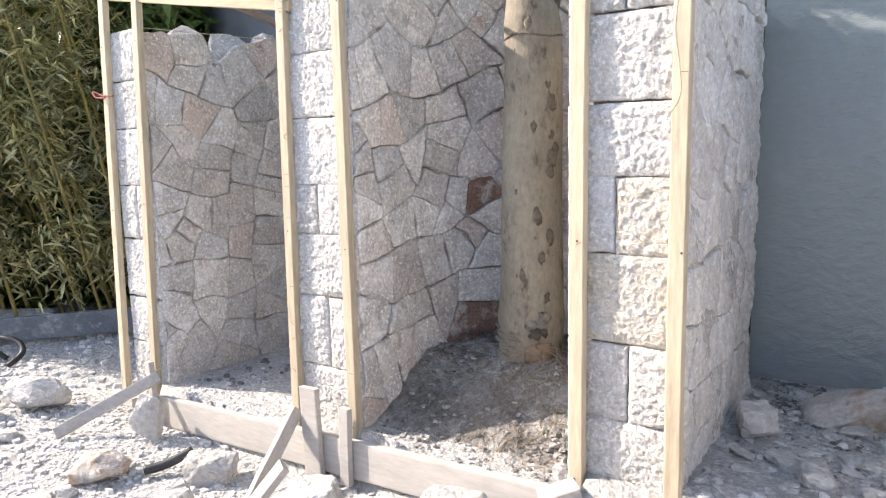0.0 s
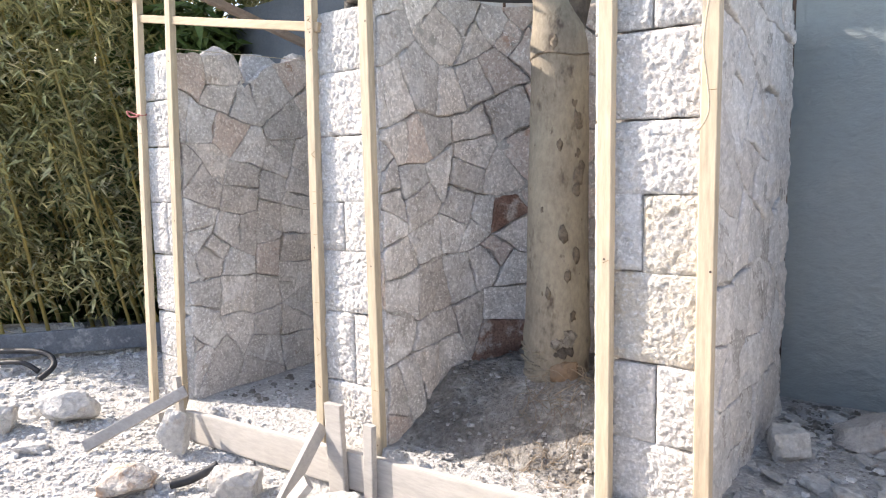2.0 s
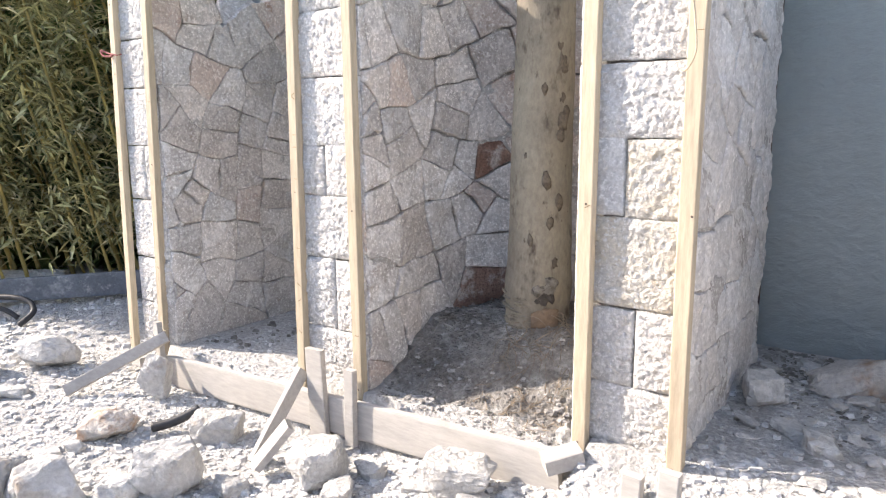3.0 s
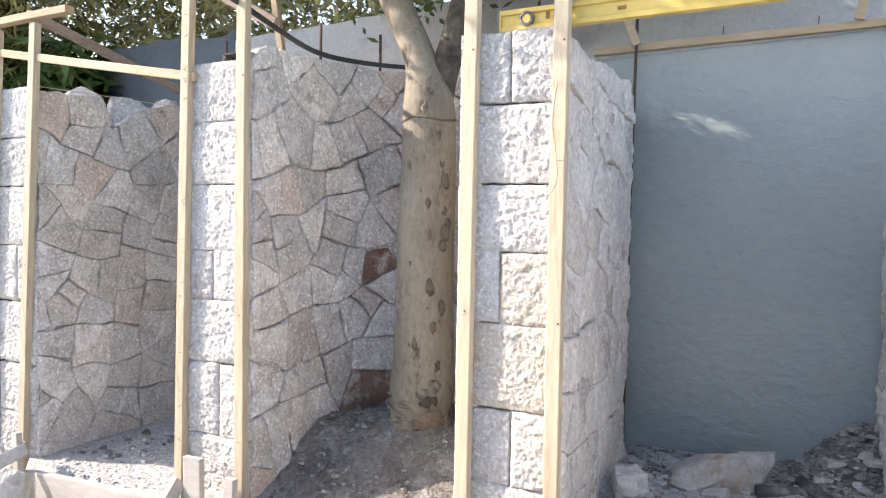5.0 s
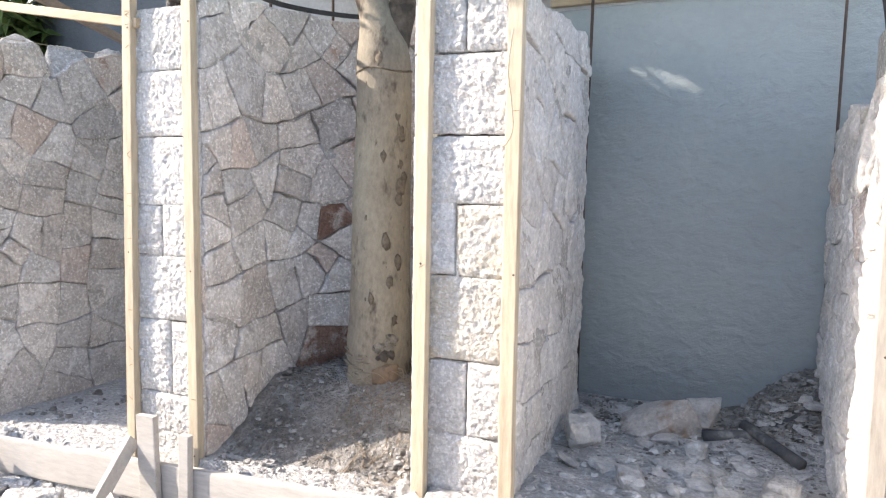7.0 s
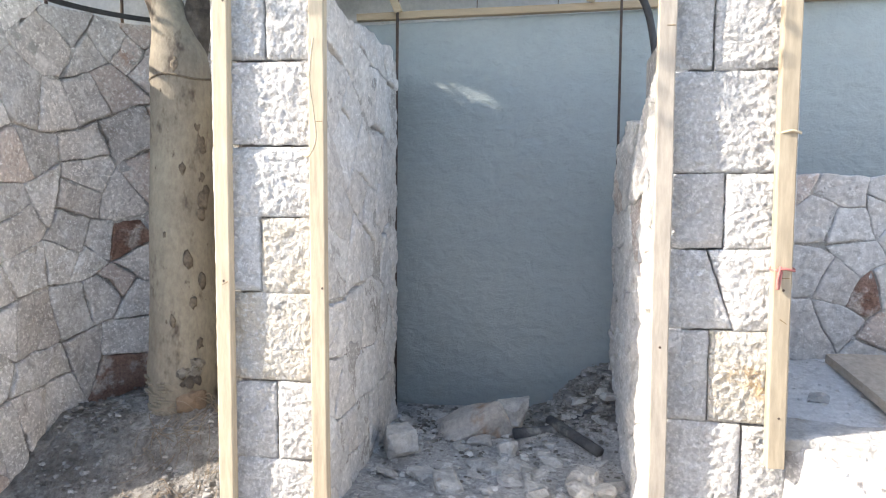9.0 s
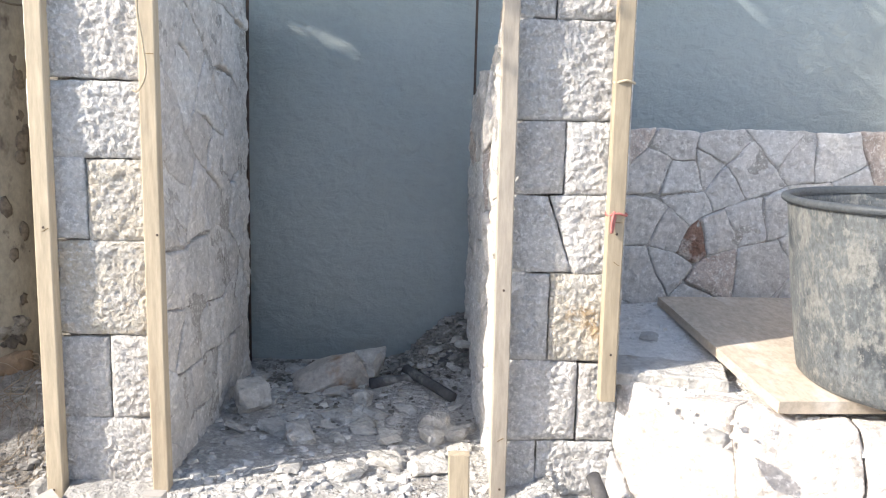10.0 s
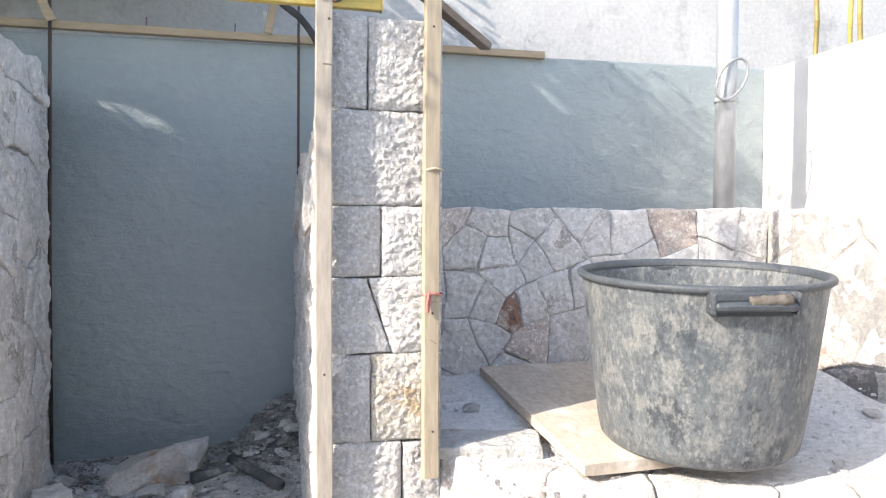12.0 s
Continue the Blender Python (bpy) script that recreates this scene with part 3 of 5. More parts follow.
# ---- back walls ----
def slab(name, lo, hi, material, label, category="wall", bevel=0.006, top_wave=0.0, rise=(0.0, 0.0)):
    bm = bmesh.new()
    box(bm, lo, hi, 0)
    for v in bm.verts:
        if v.co.z > hi[2] - 0.01:
            v.co.z += rise[0] if v.co.x < (lo[0] + hi[0]) / 2 else rise[1]
    if top_wave:
        bmesh.ops.subdivide_edges(bm, edges=[e for e in bm.edges if abs(e.verts[0].co.x - e.verts[1].co.x) > 1], cuts=80)
        for v in bm.verts:
            if v.co.z > hi[2] - 0.12:
                v.co.z += top_wave * (noise.noise(Vector((v.co.x * 2.3, 0, 1))) + 0.5 * noise.noise(Vector((v.co.x * 9, v.co.y, 4))))
    elif bevel:
        bmesh.ops.bevel(bm, geom=list(bm.edges), offset=bevel, segments=2, profile=0.5, affect="EDGES")
    return tagged(part(name, bm, material), label, category, kind="structure")


slab("wall_grey", (-0.9, 1.0, -0.4), (2.66, 1.16, 1.65), GREY_PAINT, "blue-grey painted plaster wall behind the doorway", bevel=0.008, rise=(-0.01, 0.048))
# left length of the upper wall, its shade carried by the colour
slab("wall_upper_blue", (-4.4, 1.605, -0.5), (-3.01, 1.8, 2.2), SHADED_PLASTER, "plaster wall with its shade put into a darker blue-grey, and a ragged top", top_wave=0.05)
slab("wall_upper", (-3.01, 1.6, -0.5), (5.0, 1.8, 2.22), PLASTER, "bare pale plaster retaining wall with a ragged top", top_wave=0.03, rise=(-0.09, 0.17))
slab("wall_white", (2.66, -2.6, -0.4), (2.82, 1.6, 1.69), WHITE_WALL, "white painted side wall in full sun", bevel=0.006)

# added wall, never in view: blocks low sky light from the front
slab("wall_house", (-7.0, -5.2, -0.5), (8.0, -5.0, 2.1), PLASTER, "plain pale unseen wall added behind to hold back low sky light", bevel=0.02)

# ---- fin walls with their piers ----
FRONT = lambda u, v, w: Vector((u, -w, v))


def fin(name, label, x0, x1, y1, top):
    ob = empty(name, ((x0 + x1) / 2, y1 / 2, 0))
    tagged(ob, label, "stone wall", "stone fin walls", "structure")
    bm = box(bmesh.new(), (x0 + 0.03, 0.03, -0.3), (x1 - 0.03, y1, top), 0.004)
    part("mortar_core", bm, [MORTAR], ob)
    return ob


fin_a = fin("wall_fin_a", "grey limestone fin wall with an unfinished ragged top", -2.82, -2.545, 0.95, 1.36)
coursed(-2.82, -2.562, [(-0.12, 0.125), (0.125, 0.34), (0.34, 0.61), (0.61, 0.85, -2.68), (0.85, 1.1), (1.1, 1.31), (1.31, 1.525)], FRONT, fin_a, 11)
A_SEEDS = pairs("0.1,1.41 0.21,1.44 0.23,1.33 0.34,1.29 0.49,1.34 0.68,1.5 0.09,1.22 0.27,1.17 0.37,1.08 0.62,1.18 0.68,1.07 -0.01,1 0.14,1.03 0.1,0.92 0.31,0.87 0.51,0.91 0.55,1.03 0.65,0.9 0.05,0.77 0.22,0.69 0.36,0.69 0.48,0.75 0.62,0.76 0.01,0.59 0.12,0.59 0.25,0.55 0.46,0.57 0.61,0.58 0.09,0.44 0.23,0.39 0.41,0.35 0.6,0.44 0.05,0.28 0.26,0.26 0.44,0.23 0.6,0.23 -0.01,0.12 0.12,0.07 0.41,0.07 0.59,0.07")
A_SEEDS += [(0.84, z + 0.07 * (k % 2)) for k, z in enumerate((0.1, 0.3, 0.52, 0.72, 0.95, 1.15, 1.36))]
rubble(A_SEEDS, [(0.0, -0.12), (0.95, -0.12), (0.95, 1.5), (0.72, 1.56), (0.56, 1.5), (0.48, 1.49), (0.36, 1.4), (0.22, 1.52), (0.0, 1.5)],
       lambda u, v, w: Vector((-2.558 + w, u, v)), fin_a, 5, joint=0.0008, proud=0.006, shut=-0.12)
mortar_bed(lambda u, v, w: Vector((-2.558 + w, u, v)), 0.01, 0.94, -0.11, 1.37, fin_a, 1.5)

for x, y, z, size, tilt, seed in ((-2.64, 0.26, 1.45, (0.17, 0.22, 0.24), 25, 91), (-2.63, 0.49, 1.42, (0.17, 0.22, 0.28), -14, 92), (-2.63, 0.72, 1.47, (0.16, 0.12, 0.24), 4, 93), (-2.66, 0.1, 1.42, (0.2, 0.16, 0.18), 0, 94)):
    bm = rock_bm(size, seed, 2, 0.5)
    bmesh.ops.transform(bm, matrix=pose(x, y, z, tilt, 0, 0), verts=bm.verts)
    part("stone", bm, STONE, fin_a, at=(x, y, z))

B_L, B_R = 0.30, 0.52


def curve_b(s):
    """The plan of the niche's wall: straight, then bending round behind the tree."""
    if s < B_L:
        return Vector((-1.35, s)), Vector((1, 0))
    a = (s - B_L) / B_R
    return Vector((-1.35 + B_R - B_R * math.cos(a), B_L + B_R * math.sin(a))), Vector((math.cos(a), -math.sin(a)))


def place_b(u, v, w):
    p, nrm = curve_b(u)
    p = p + nrm * (w - 0.006)
    return Vector((p.x, p.y, v))


fin_b = fin("wall_fin_b", "grey limestone fin wall curving round behind a tree", -1.66, -1.35, 0.45, 1.47)
bm = bmesh.new()
N = 40
rows = [[bm.verts.new(place_b(1.42 * i / N, z, w)) for z, w in ((-0.3, -0.018), (1.55, -0.018), (1.55, -0.14), (-0.3, -0.14))] for i in range(N + 1)]
for r0, r1 in zip(rows, rows[1:]):
    for k in range(4):
        bm.faces.new((r0[k], r0[(k + 1) % 4], r1[(k + 1) % 4], r1[k]))
part("curved_core", bm, MORTAR, fin_b)
coursed(-1.66, -1.36, [(-0.08, 0.21), (0.21, 0.47, -1.5), (0.47, 0.695), (0.695, 0.869, -1.53), (0.869, 1.1), (1.1, 1.32), (1.32, 1.525)], FRONT, fin_b, 12)
B_SEEDS = pairs("0.01,1.54 0.25,1.6 0.44,1.58 0.6,1.53 0.69,1.56 0.04,1.43 0.34,1.46 0.51,1.43 0.61,1.36 0.72,1.45 -0.01,1.2 0.1,1.22 0.23,1.28 0.39,1.25 0.5,1.3 -0.01,1.01 0.07,1.07 0.2,1.07 0.3,1.12 0.48,1.15 0.63,1.19 0.71,1.03 0.03,0.94 0.17,0.95 0.34,0.97 0.47,0.95 0.61,0.94 0.03,0.79 0.24,0.74 0.21,0.85 0.44,0.82 0.49,0.72 0.62,0.79 0.67,0.7 0.08,0.66 0.1,0.55 0.28,0.54 0.42,0.57 0.54,0.6 0.65,0.58 0.04,0.4 0.27,0.35 0.5,0.38 0.63,0.42 0.62,0.3 -0.02,0.6 0.02,0.16 0.14,0.19 0.33,0.21 0.552,0.8")
B_SEEDS += jittered(0.78, 1.42, 0.1, 1.6, 0.17, 0.17, random.Random(3))
rubble(B_SEEDS, [(0.0, -0.1), (1.42, -0.1), (1.42, 1.61), (0.3, 1.6), (0.08, 1.58), (0.0, 1.52)], place_b, fin_b, 6, red=((0.62, 0.79), (0.62, 0.3)), joint=0.0009, proud=0.006, pink=0.2, shut=-0.18, warm=0.57)
mortar_bed(place_b, 0.01, 1.41, -0.09, 1.55, fin_b, 2.5)

fin_c = fin("wall_fin_c", "grey limestone fin wall beside the open doorway", -0.57, -0.26, 0.83, 1.46)
coursed(-0.57, -0.265, [(0.0, 0.245), (0.245, 0.46, -0.395), (0.46, 0.7), (0.7, 0.903, -0.435), (0.903, 1.09), (1.09, 1.31), (1.31, 1.51, -0.415)], FRONT, fin_c, 13, ochre=(3, 5))
rng = random.Random(21)
rubble(jittered(0.0, 0.84, 0.0, 1.5, 0.17, 0.17, rng), [(0.0, 0.0), (0.826, 0.0), (0.826, 1.46), (0.74, 1.5), (0.62, 1.475), (0.45, 1.495), (0.3, 1.48), (0.0, 1.495)], lambda u, v, w: Vector((-0.268 + w, u, v)), fin_c, 7, joint=0.0006, proud=0.005, pink=0.0, base=STONE_DUSTED, lean=0.045, shut=-0.12, rough=0.009, more=0.25)
mortar_bed(lambda u, v, w: Vector((-0.268 + w, u, v)), 0.01, 0.82, 0.01, 1.46, fin_c, 3.5, hi=0.0045)

fin_d = fin("wall_fin_d", "grey limestone fin wall with a broken inner end", 0.59, 0.9, 0.62, 1.4)
coursed(0.59, 0.895, [(-0.1, 0.05), (0.05, 0.2, 0.69), (0.2, 0.413, 0.79), (0.413, 0.64, 0.71), (0.64, 0.835, (0.765, 0.7)), (0.835, 1.017, 0.735), (1.017, 1.253), (1.253, 1.49, 0.7)], FRONT, fin_d, 14, ochre=(6,))
rubble(jittered(0.0, 1.0, -0.1, 1.25, 0.16, 0.15, random.Random(33)), [(0.0, -0.1), (0.93, -0.1), (0.93, 1.12), (0.6, 1.2), (0.3, 1.18), (0.0, 1.3)], lambda u, v, w: Vector((0.594 - 0.04 * u - w, u, v)), fin_d, 8, joint=0.0005, proud=0.009, pink=0.12, base=STONE_DUSTED, shut=0.05, rough=0.01)
mortar_bed(lambda u, v, w: Vector((0.594 - 0.04 * u - w, u, v)), 0.01, 0.92, -0.09, 1.12, fin_d, 4.5)

for x, y, z, size, tilt, seed in ((0.572, 0.27, 1.06, (0.045, 0.06, 0.27), (4, 5), 96), (0.6, 0.4, 1.04, (0.08, 0.16, 0.24), (-6, 2), 97), (0.585, 0.7, 1.06, (0.09, 0.26, 0.22), (8, 0), 98)):
    bm = rock_bm(size, seed, 2, 0.6)
    bmesh.ops.transform(bm, matrix=pose(x, y, z, tilt[0], tilt[1], 0), verts=bm.verts)
    part("stone", bm, STONE_DUSTED, fin_d, at=(x, y, z))

# ---- terrace ----
EDGE = [Vector((0.9, 0.03)), Vector((1.13, -0.24)), Vector((1.55, -0.36)), Vector((2.32, -0.5))]


def edge_at(s):
    for a, b in zip(EDGE, EDGE[1:]):
        ln = (b - a).length
        if s <= ln or b is EDGE[-1]:
            d = (b - a) / ln
            return a + d * s, Vector((d.y, -d.x))
        s -= ln


def place_edge(u, v, w):
    p, nrm = edge_at(u)
    p = p + nrm * (w + 0.1 * (0.36 - v))
    return Vector((p.x, p.y, v))


def terrace_z(x, y):
    return 0.355 + 0.1 * ss(-0.15, 0.5, y) + 0.07 * ss(1.85, 2.3, x) + 0.008 * noise.noise(Vector((x * 9, y * 9, 2)))


bm = bmesh.new()
nx, ny = 50, 40
grid = []
for j in range(ny + 1):
    row = []
    for i in range(nx + 1):
        p, nrm = edge_at(1.52 * i / nx)
        x = p.x + (0.0 if j else nrm.x * 0.02)
        y = p.y + (0.6 - p.y) * j / ny + (0 if j else nrm.y * 0.02)
        row.append(bm.verts.new((x, y, terrace_z(x, y) - (0 if j else 0.05))))
    grid.append(row)
for j in range(ny):
    for i in range(nx):
        bm.faces.new((grid[j][i], grid[j][i + 1], grid[j + 1][i + 1], grid[j + 1][i]))
tagged(part("terrace_floor", bm, TERRACE, smooth=True), "sunlit dusty terrace floor of crushed stone", "terrace", kind="structure")

low = empty("wall_low", (1.6, 0.7, 0))
tagged(low, "low wall of grey random rubble round the terrace", "stone wall", kind="structure")
bm = box(bmesh.new(), (0.9, 0.556, -0.2), (2.66, 0.998, 1.02), 0.004)
box(bm, (2.325, -2.4, -0.2), (2.658, 0.55, 1.02), 0.004)
part("mortar_core", bm, CORE, low)
L_SEEDS = pairs("1.08,0.99 1.19,0.98 1.34,0.98 1.53,1 1.7,0.93 1.93,0.95 2.13,0.99 1.13,0.9 1.22,0.87 1.36,0.85 1.46,0.89 1.25,0.78 1.45,0.75 1.56,0.77 1.28,0.67 1.11,0.74 1.2,0.59 1.34,0.58 1.51,0.58 1.1,0.55 1.65,0.81 1.66,0.67 1.79,0.81 1.96,0.81 1.84,0.65 2.08,0.82 1.345,0.69 1.205,0.7")
L_SEEDS += pairs("0.95,0.97 0.97,0.8 0.96,0.62 2.26,0.96 2.22,0.78 2.05,0.62 2.25,0.6 1.0,0.42 1.3,0.43 1.6,0.45 1.9,0.43 2.2,0.44")
rubble(L_SEEDS, [(0.9, 0.3), (2.325, 0.3), (2.325, 1.035), (0.9, 1.03)], lambda u, v, w: Vector((u, 0.55 - w, v)), low, 9, red=((1.28, 0.67),), joint=0.0009, proud=0.0045, pink=0.03, more=0.05, shut=0.15, base=STONE_DUSTED)
mortar_bed(lambda u, v, w: Vector((u, 0.55 - w, v)), 0.91, 2.32, 0.31, 1.02, low, 5.5, lo=-0.005)
mortar_bed(lambda u, v, w: Vector((2.33 - w, u, v)), -1.59, 0.54, 0.31, 1.02, low, 6.5, lo=-0.004, hi=-0.002)
rubble(jittered(-1.6, 0.565, 0.3, 1.03, 0.24, 0.18, random.Random(41)), [(-1.6, 0.3), (0.545, 0.3), (0.545, 1.033), (-1.6, 1.03)], lambda u, v, w: Vector((2.33 - w, u, v)), low, 10, joint=0.0018, proud=0.006, pink=0.15, more=0.05, shut=-0.15, base=STONE)

edge_wall = empty("wall_terrace_front", (1.3, -0.2, 0))
tagged(edge_wall, "sunlit pale stone face below the terrace edge", "stone wall", kind="structure")
rng = random.Random(55)
rubble(jittered(0.0, 1.52, -0.15, 0.36, 0.24, 0.26, rng, 0.2), [(0.0, -0.15), (1.52, -0.15), (1.52, 0.36), (0.0, 0.37)], place_edge, edge_wall, 56, joint=0.002, proud=0.02, pink=0.0, base=STONE, lean=0.02)
bm = bmesh.new()
rows = [[bm.verts.new(place_edge(1.52 * i / 30, z, w)) for z, w in ((-0.3, -0.03), (0.33, -0.03))] for i in range(31)]
for r0, r1 in zip(rows, rows[1:]):
    bm.faces.new((r0[0], r1[0], r1[1], r0[1]))
part("mortar_core", bm, CORE, edge_wall)


# ---- timber ----
def wooden_batten(xb, xt, z0, z1, label, y=-0.04, material=None, yt=None):
    yt = y if yt is None else yt
    bm = beam(bmesh.new(), (xb, y, z0), (xt, yt, z1), 0.04, 0.03, bow=0.004, n=10)
    ob = tagged(part("wooden_batten", bm, material or WOOD, at=(xb, y, z0)), label, "batten", "upright battens")
    rng = random.Random(int(xb * 1000) + 9000)
    for z in (z0 + 0.12, 0.7 + rng.uniform(-0.1, 0.1), min(z1 - 0.1, 1.46)):
        t = (z - z0) / (z1 - z0)
        x = xb + (xt - xb) * t + 0.004 * math.sin(math.pi * t) + rng.uniform(-0.008, 0.008)
        bm = bmesh.new()
        lathe(bm, [(0.0028, 0.0), (0.0032, 0.0006), (0.0026, 0.0014)], 8)
        bmesh.ops.transform(bm, matrix=pose(x, y + (yt - y) * t - 0.0152, z, 90), verts=bm.verts)
        part("nail_head", bm, RUST, ob, "dark nail head", at=(x, y - 0.0152, z))
    for k in range(16 if xb == -1.672 else rng.randint(1, 2)):
        z = rng.uniform(max(z0, 0.0) + 0.15, 1.7 if xb == -1.672 else 1.4)
        t = (z - z0) / (z1 - z0)
        x = xb + (xt - xb) * t + 0.004 * math.sin(math.pi * t)
        m = pose(x, y + (yt - y) * t - 0.0156, z, 0, rng.choice((0, 0, 35, -30)), 0)
        bm = box(bmesh.new(), (-0.009, -0.0006, -0.0007), (0.009, 0.0006, 0.0007), 0, m)
        part("pencil_mark", bm, MARK, ob, "dark pencil mark", at=(x, y - 0.0156, z))
    return ob


for xb, xt, z0, z1, y in ((-2.89, -2.777, -0.19, 1.77, -0.024), (-2.628, -2.516, -0.17, 1.77, -0.024), (-1.672, -1.622, -0.12, 2.05, -0.024), (-1.376, -1.37, -0.1, 2.05, -0.024),
                          (-0.525, -0.521, -0.05, 2.05, -0.036), (-0.26, -0.263, -0.05, 2.05, -0.036)):
    wooden_batten(xb, xt, z0, z1, "upright new pine batten guiding a stone pier", y=y, yt=-0.018 if y < -0.03 else None)
wooden_batten(0.591, 0.593, -0.03, 2.05, "upright weathered pale batten, darkened for shade, guiding a stone pier", material=WOOD_GREY)
wooden_batten(0.857, 0.864, 0.325, 2.05, "shorter upright pine batten tied with red twine")


def timber(name, p0, p1, w, d, material, label, category="timber", up=Vector((0, 1, 0)), bow=0.0):
    bm = beam(bmesh.new(), p0, p1, w, d, bow=bow, up=Vector(up), n=8)
    return tagged(part(name, bm, material, at=p0), label, category)


timber("formwork_board", (-2.5, -0.085, -0.135), (-0.56, -0.085, -0.02), 0.135, 0.025, WOOD_DUSTY, "long dusty formwork board on edge along the footing", "board")
timber("formwork_board", (-0.5, -0.13, -0.06), (0.62, -0.13, -0.04), 0.1, 0.025, WOOD_DUSTY, "short dusty formwork board in front of the doorway", "board")
timber("brace", (-2.72, -0.44, -0.17), (-2.47, -0.1, 0.03), 0.05, 0.022, WOOD_DUSTY, "dusty board bracing the formwork from the ground", "brace", up=(0.7, -0.5, 0.5))
timber("brace", (-1.56, -0.36, -0.18), (-1.58, -0.11, 0.07), 0.05, 0.022, WOOD_DUSTY, "dusty board bracing the formwork from the ground", "brace", up=(1, 0, 0.1))
timber("brace", (-1.5, -0.4, -0.155), (-1.44, -0.3, -0.03), 0.075, 0.026, WOOD_DUSTY, "short dusty block at the foot of a brace", "brace", up=(0, 0, 1))
timber("stake", (-1.5, -0.112, -0.17), (-1.51, -0.112, 0.165), 0.08, 0.022, WOOD_DUSTY, "broad dusty stake against the formwork board", "stake")
timber("stake", (-1.345, -0.112, -0.15), (-1.338, -0.112, 0.125), 0.042, 0.024, WOOD_DUSTY, "narrow dusty stake against the formwork board", "stake")
timber("stake", (-2.5, -0.112, -0.2), (-2.52, -0.112, 0.09), 0.035, 0.025, WOOD_DUSTY, "splintered stake against the formwork board", "stake")
timber("wood_block", (-2.86, -0.1, -0.13), (-2.62, -0.13, -0.11), 0.045, 0.04, WOOD_DUSTY, "short timber offcut at the foot of the pier", "offcut", up=(0, 0, 1))
timber("wood_block", (-0.575, -0.155, 0.035), (-0.5, -0.085, 0.06), 0.07, 0.045, WOOD_DUSTY, "pale timber block at the foot of the pier", "offcut", up=(0, 0, 1))
timber("stake", (-0.33, -0.165, -0.1), (-0.322, -0.165, 0.09), 0.05, 0.03, WOOD_DUSTY, "stub of a pale stake in the rubble", "stake")
timber("stake", (-0.235, -0.17, -0.1), (-0.23, -0.165, 0.125), 0.05, 0.03, WOOD_DUSTY, "stub of a pale stake in the rubble", "stake")
timber("stake", (0.487, -0.165, -0.1), (0.485, -0.165, 0.232), 0.05, 0.03, WOOD, "stub of a pale stake in the rubble", "stake")

timber("rail", (-0.46, 0.985, 1.671), (1.57, 0.985, 1.683), 0.028, 0.03, WOOD_FLAT, "thin pine rail along the top of the grey wall", "batten", up=(0, 1, 0))
for x in (0.02, 0.33, 1.1):
    bm = tube(bmesh.new(), [(x, 0.98, 1.67), (x + 0.002, 0.98, 1.722)], 0.002, 6)
    tagged(part("nail", bm, RUST, at=(x, 0.98, 1.67)), "thin dark nail standing in the pine rail", "nail", "nails in the rail")
timber("strut", (-0.285, 0.96, 1.68), (-0.45, 0.9, 2.1), 0.03, 0.025, WOOD_FLAT, "thin pine strut above the grey wall", "batten")
timber("strut", (0.45, 0.96, 1.69), (0.55, 0.9, 2.15), 0.03, 0.025, WOOD_FLAT, "thin pine strut above the grey wall", "batten")
timber("crossbar", (-2.78, -0.02, 1.675), (-1.6, -0.02, 1.475), 0.032, 0.022, WOOD_FLAT, "pine crossbar nailed between two piers", "batten")
timber("crossbar", (-2.95, -0.045, 1.79), (-2.3, -0.02, 1.8), 0.04, 0.03, WOOD_FLAT, "pine crossbar on top of the battens", "batten", up=(0, 0, 1))
timber("diagonal_beam", (-2.62, 0.02, 1.83), (-2.7, 0.9, 1.66), 0.06, 0.035, WOOD_DARK, "weathered diagonal timber over the unfinished wall", "beam", up=(0.2, 0, 1))
timber("diagonal_beam", (-1.95, 0.35, 1.96), (-1.6, 0.39, 1.765), 0.05, 0.03, WOOD_DARK, "weathered diagonal timber behind the pier", "beam")
timber("strut", (-1.66, 0.5, 1.66), (-1.72, 0.5, 2.0), 0.03, 0.022, WOOD_FLAT, "thin pine strut behind the pier", "batten")
timber("diagonal_beam", (0.55, 0.2, 1.87), (1.3, 0.93, 1.69), 0.05, 0.03, WOOD_DARK, "weathered diagonal timber resting on the grey wall", "beam", up=(0.2, 0, 1))


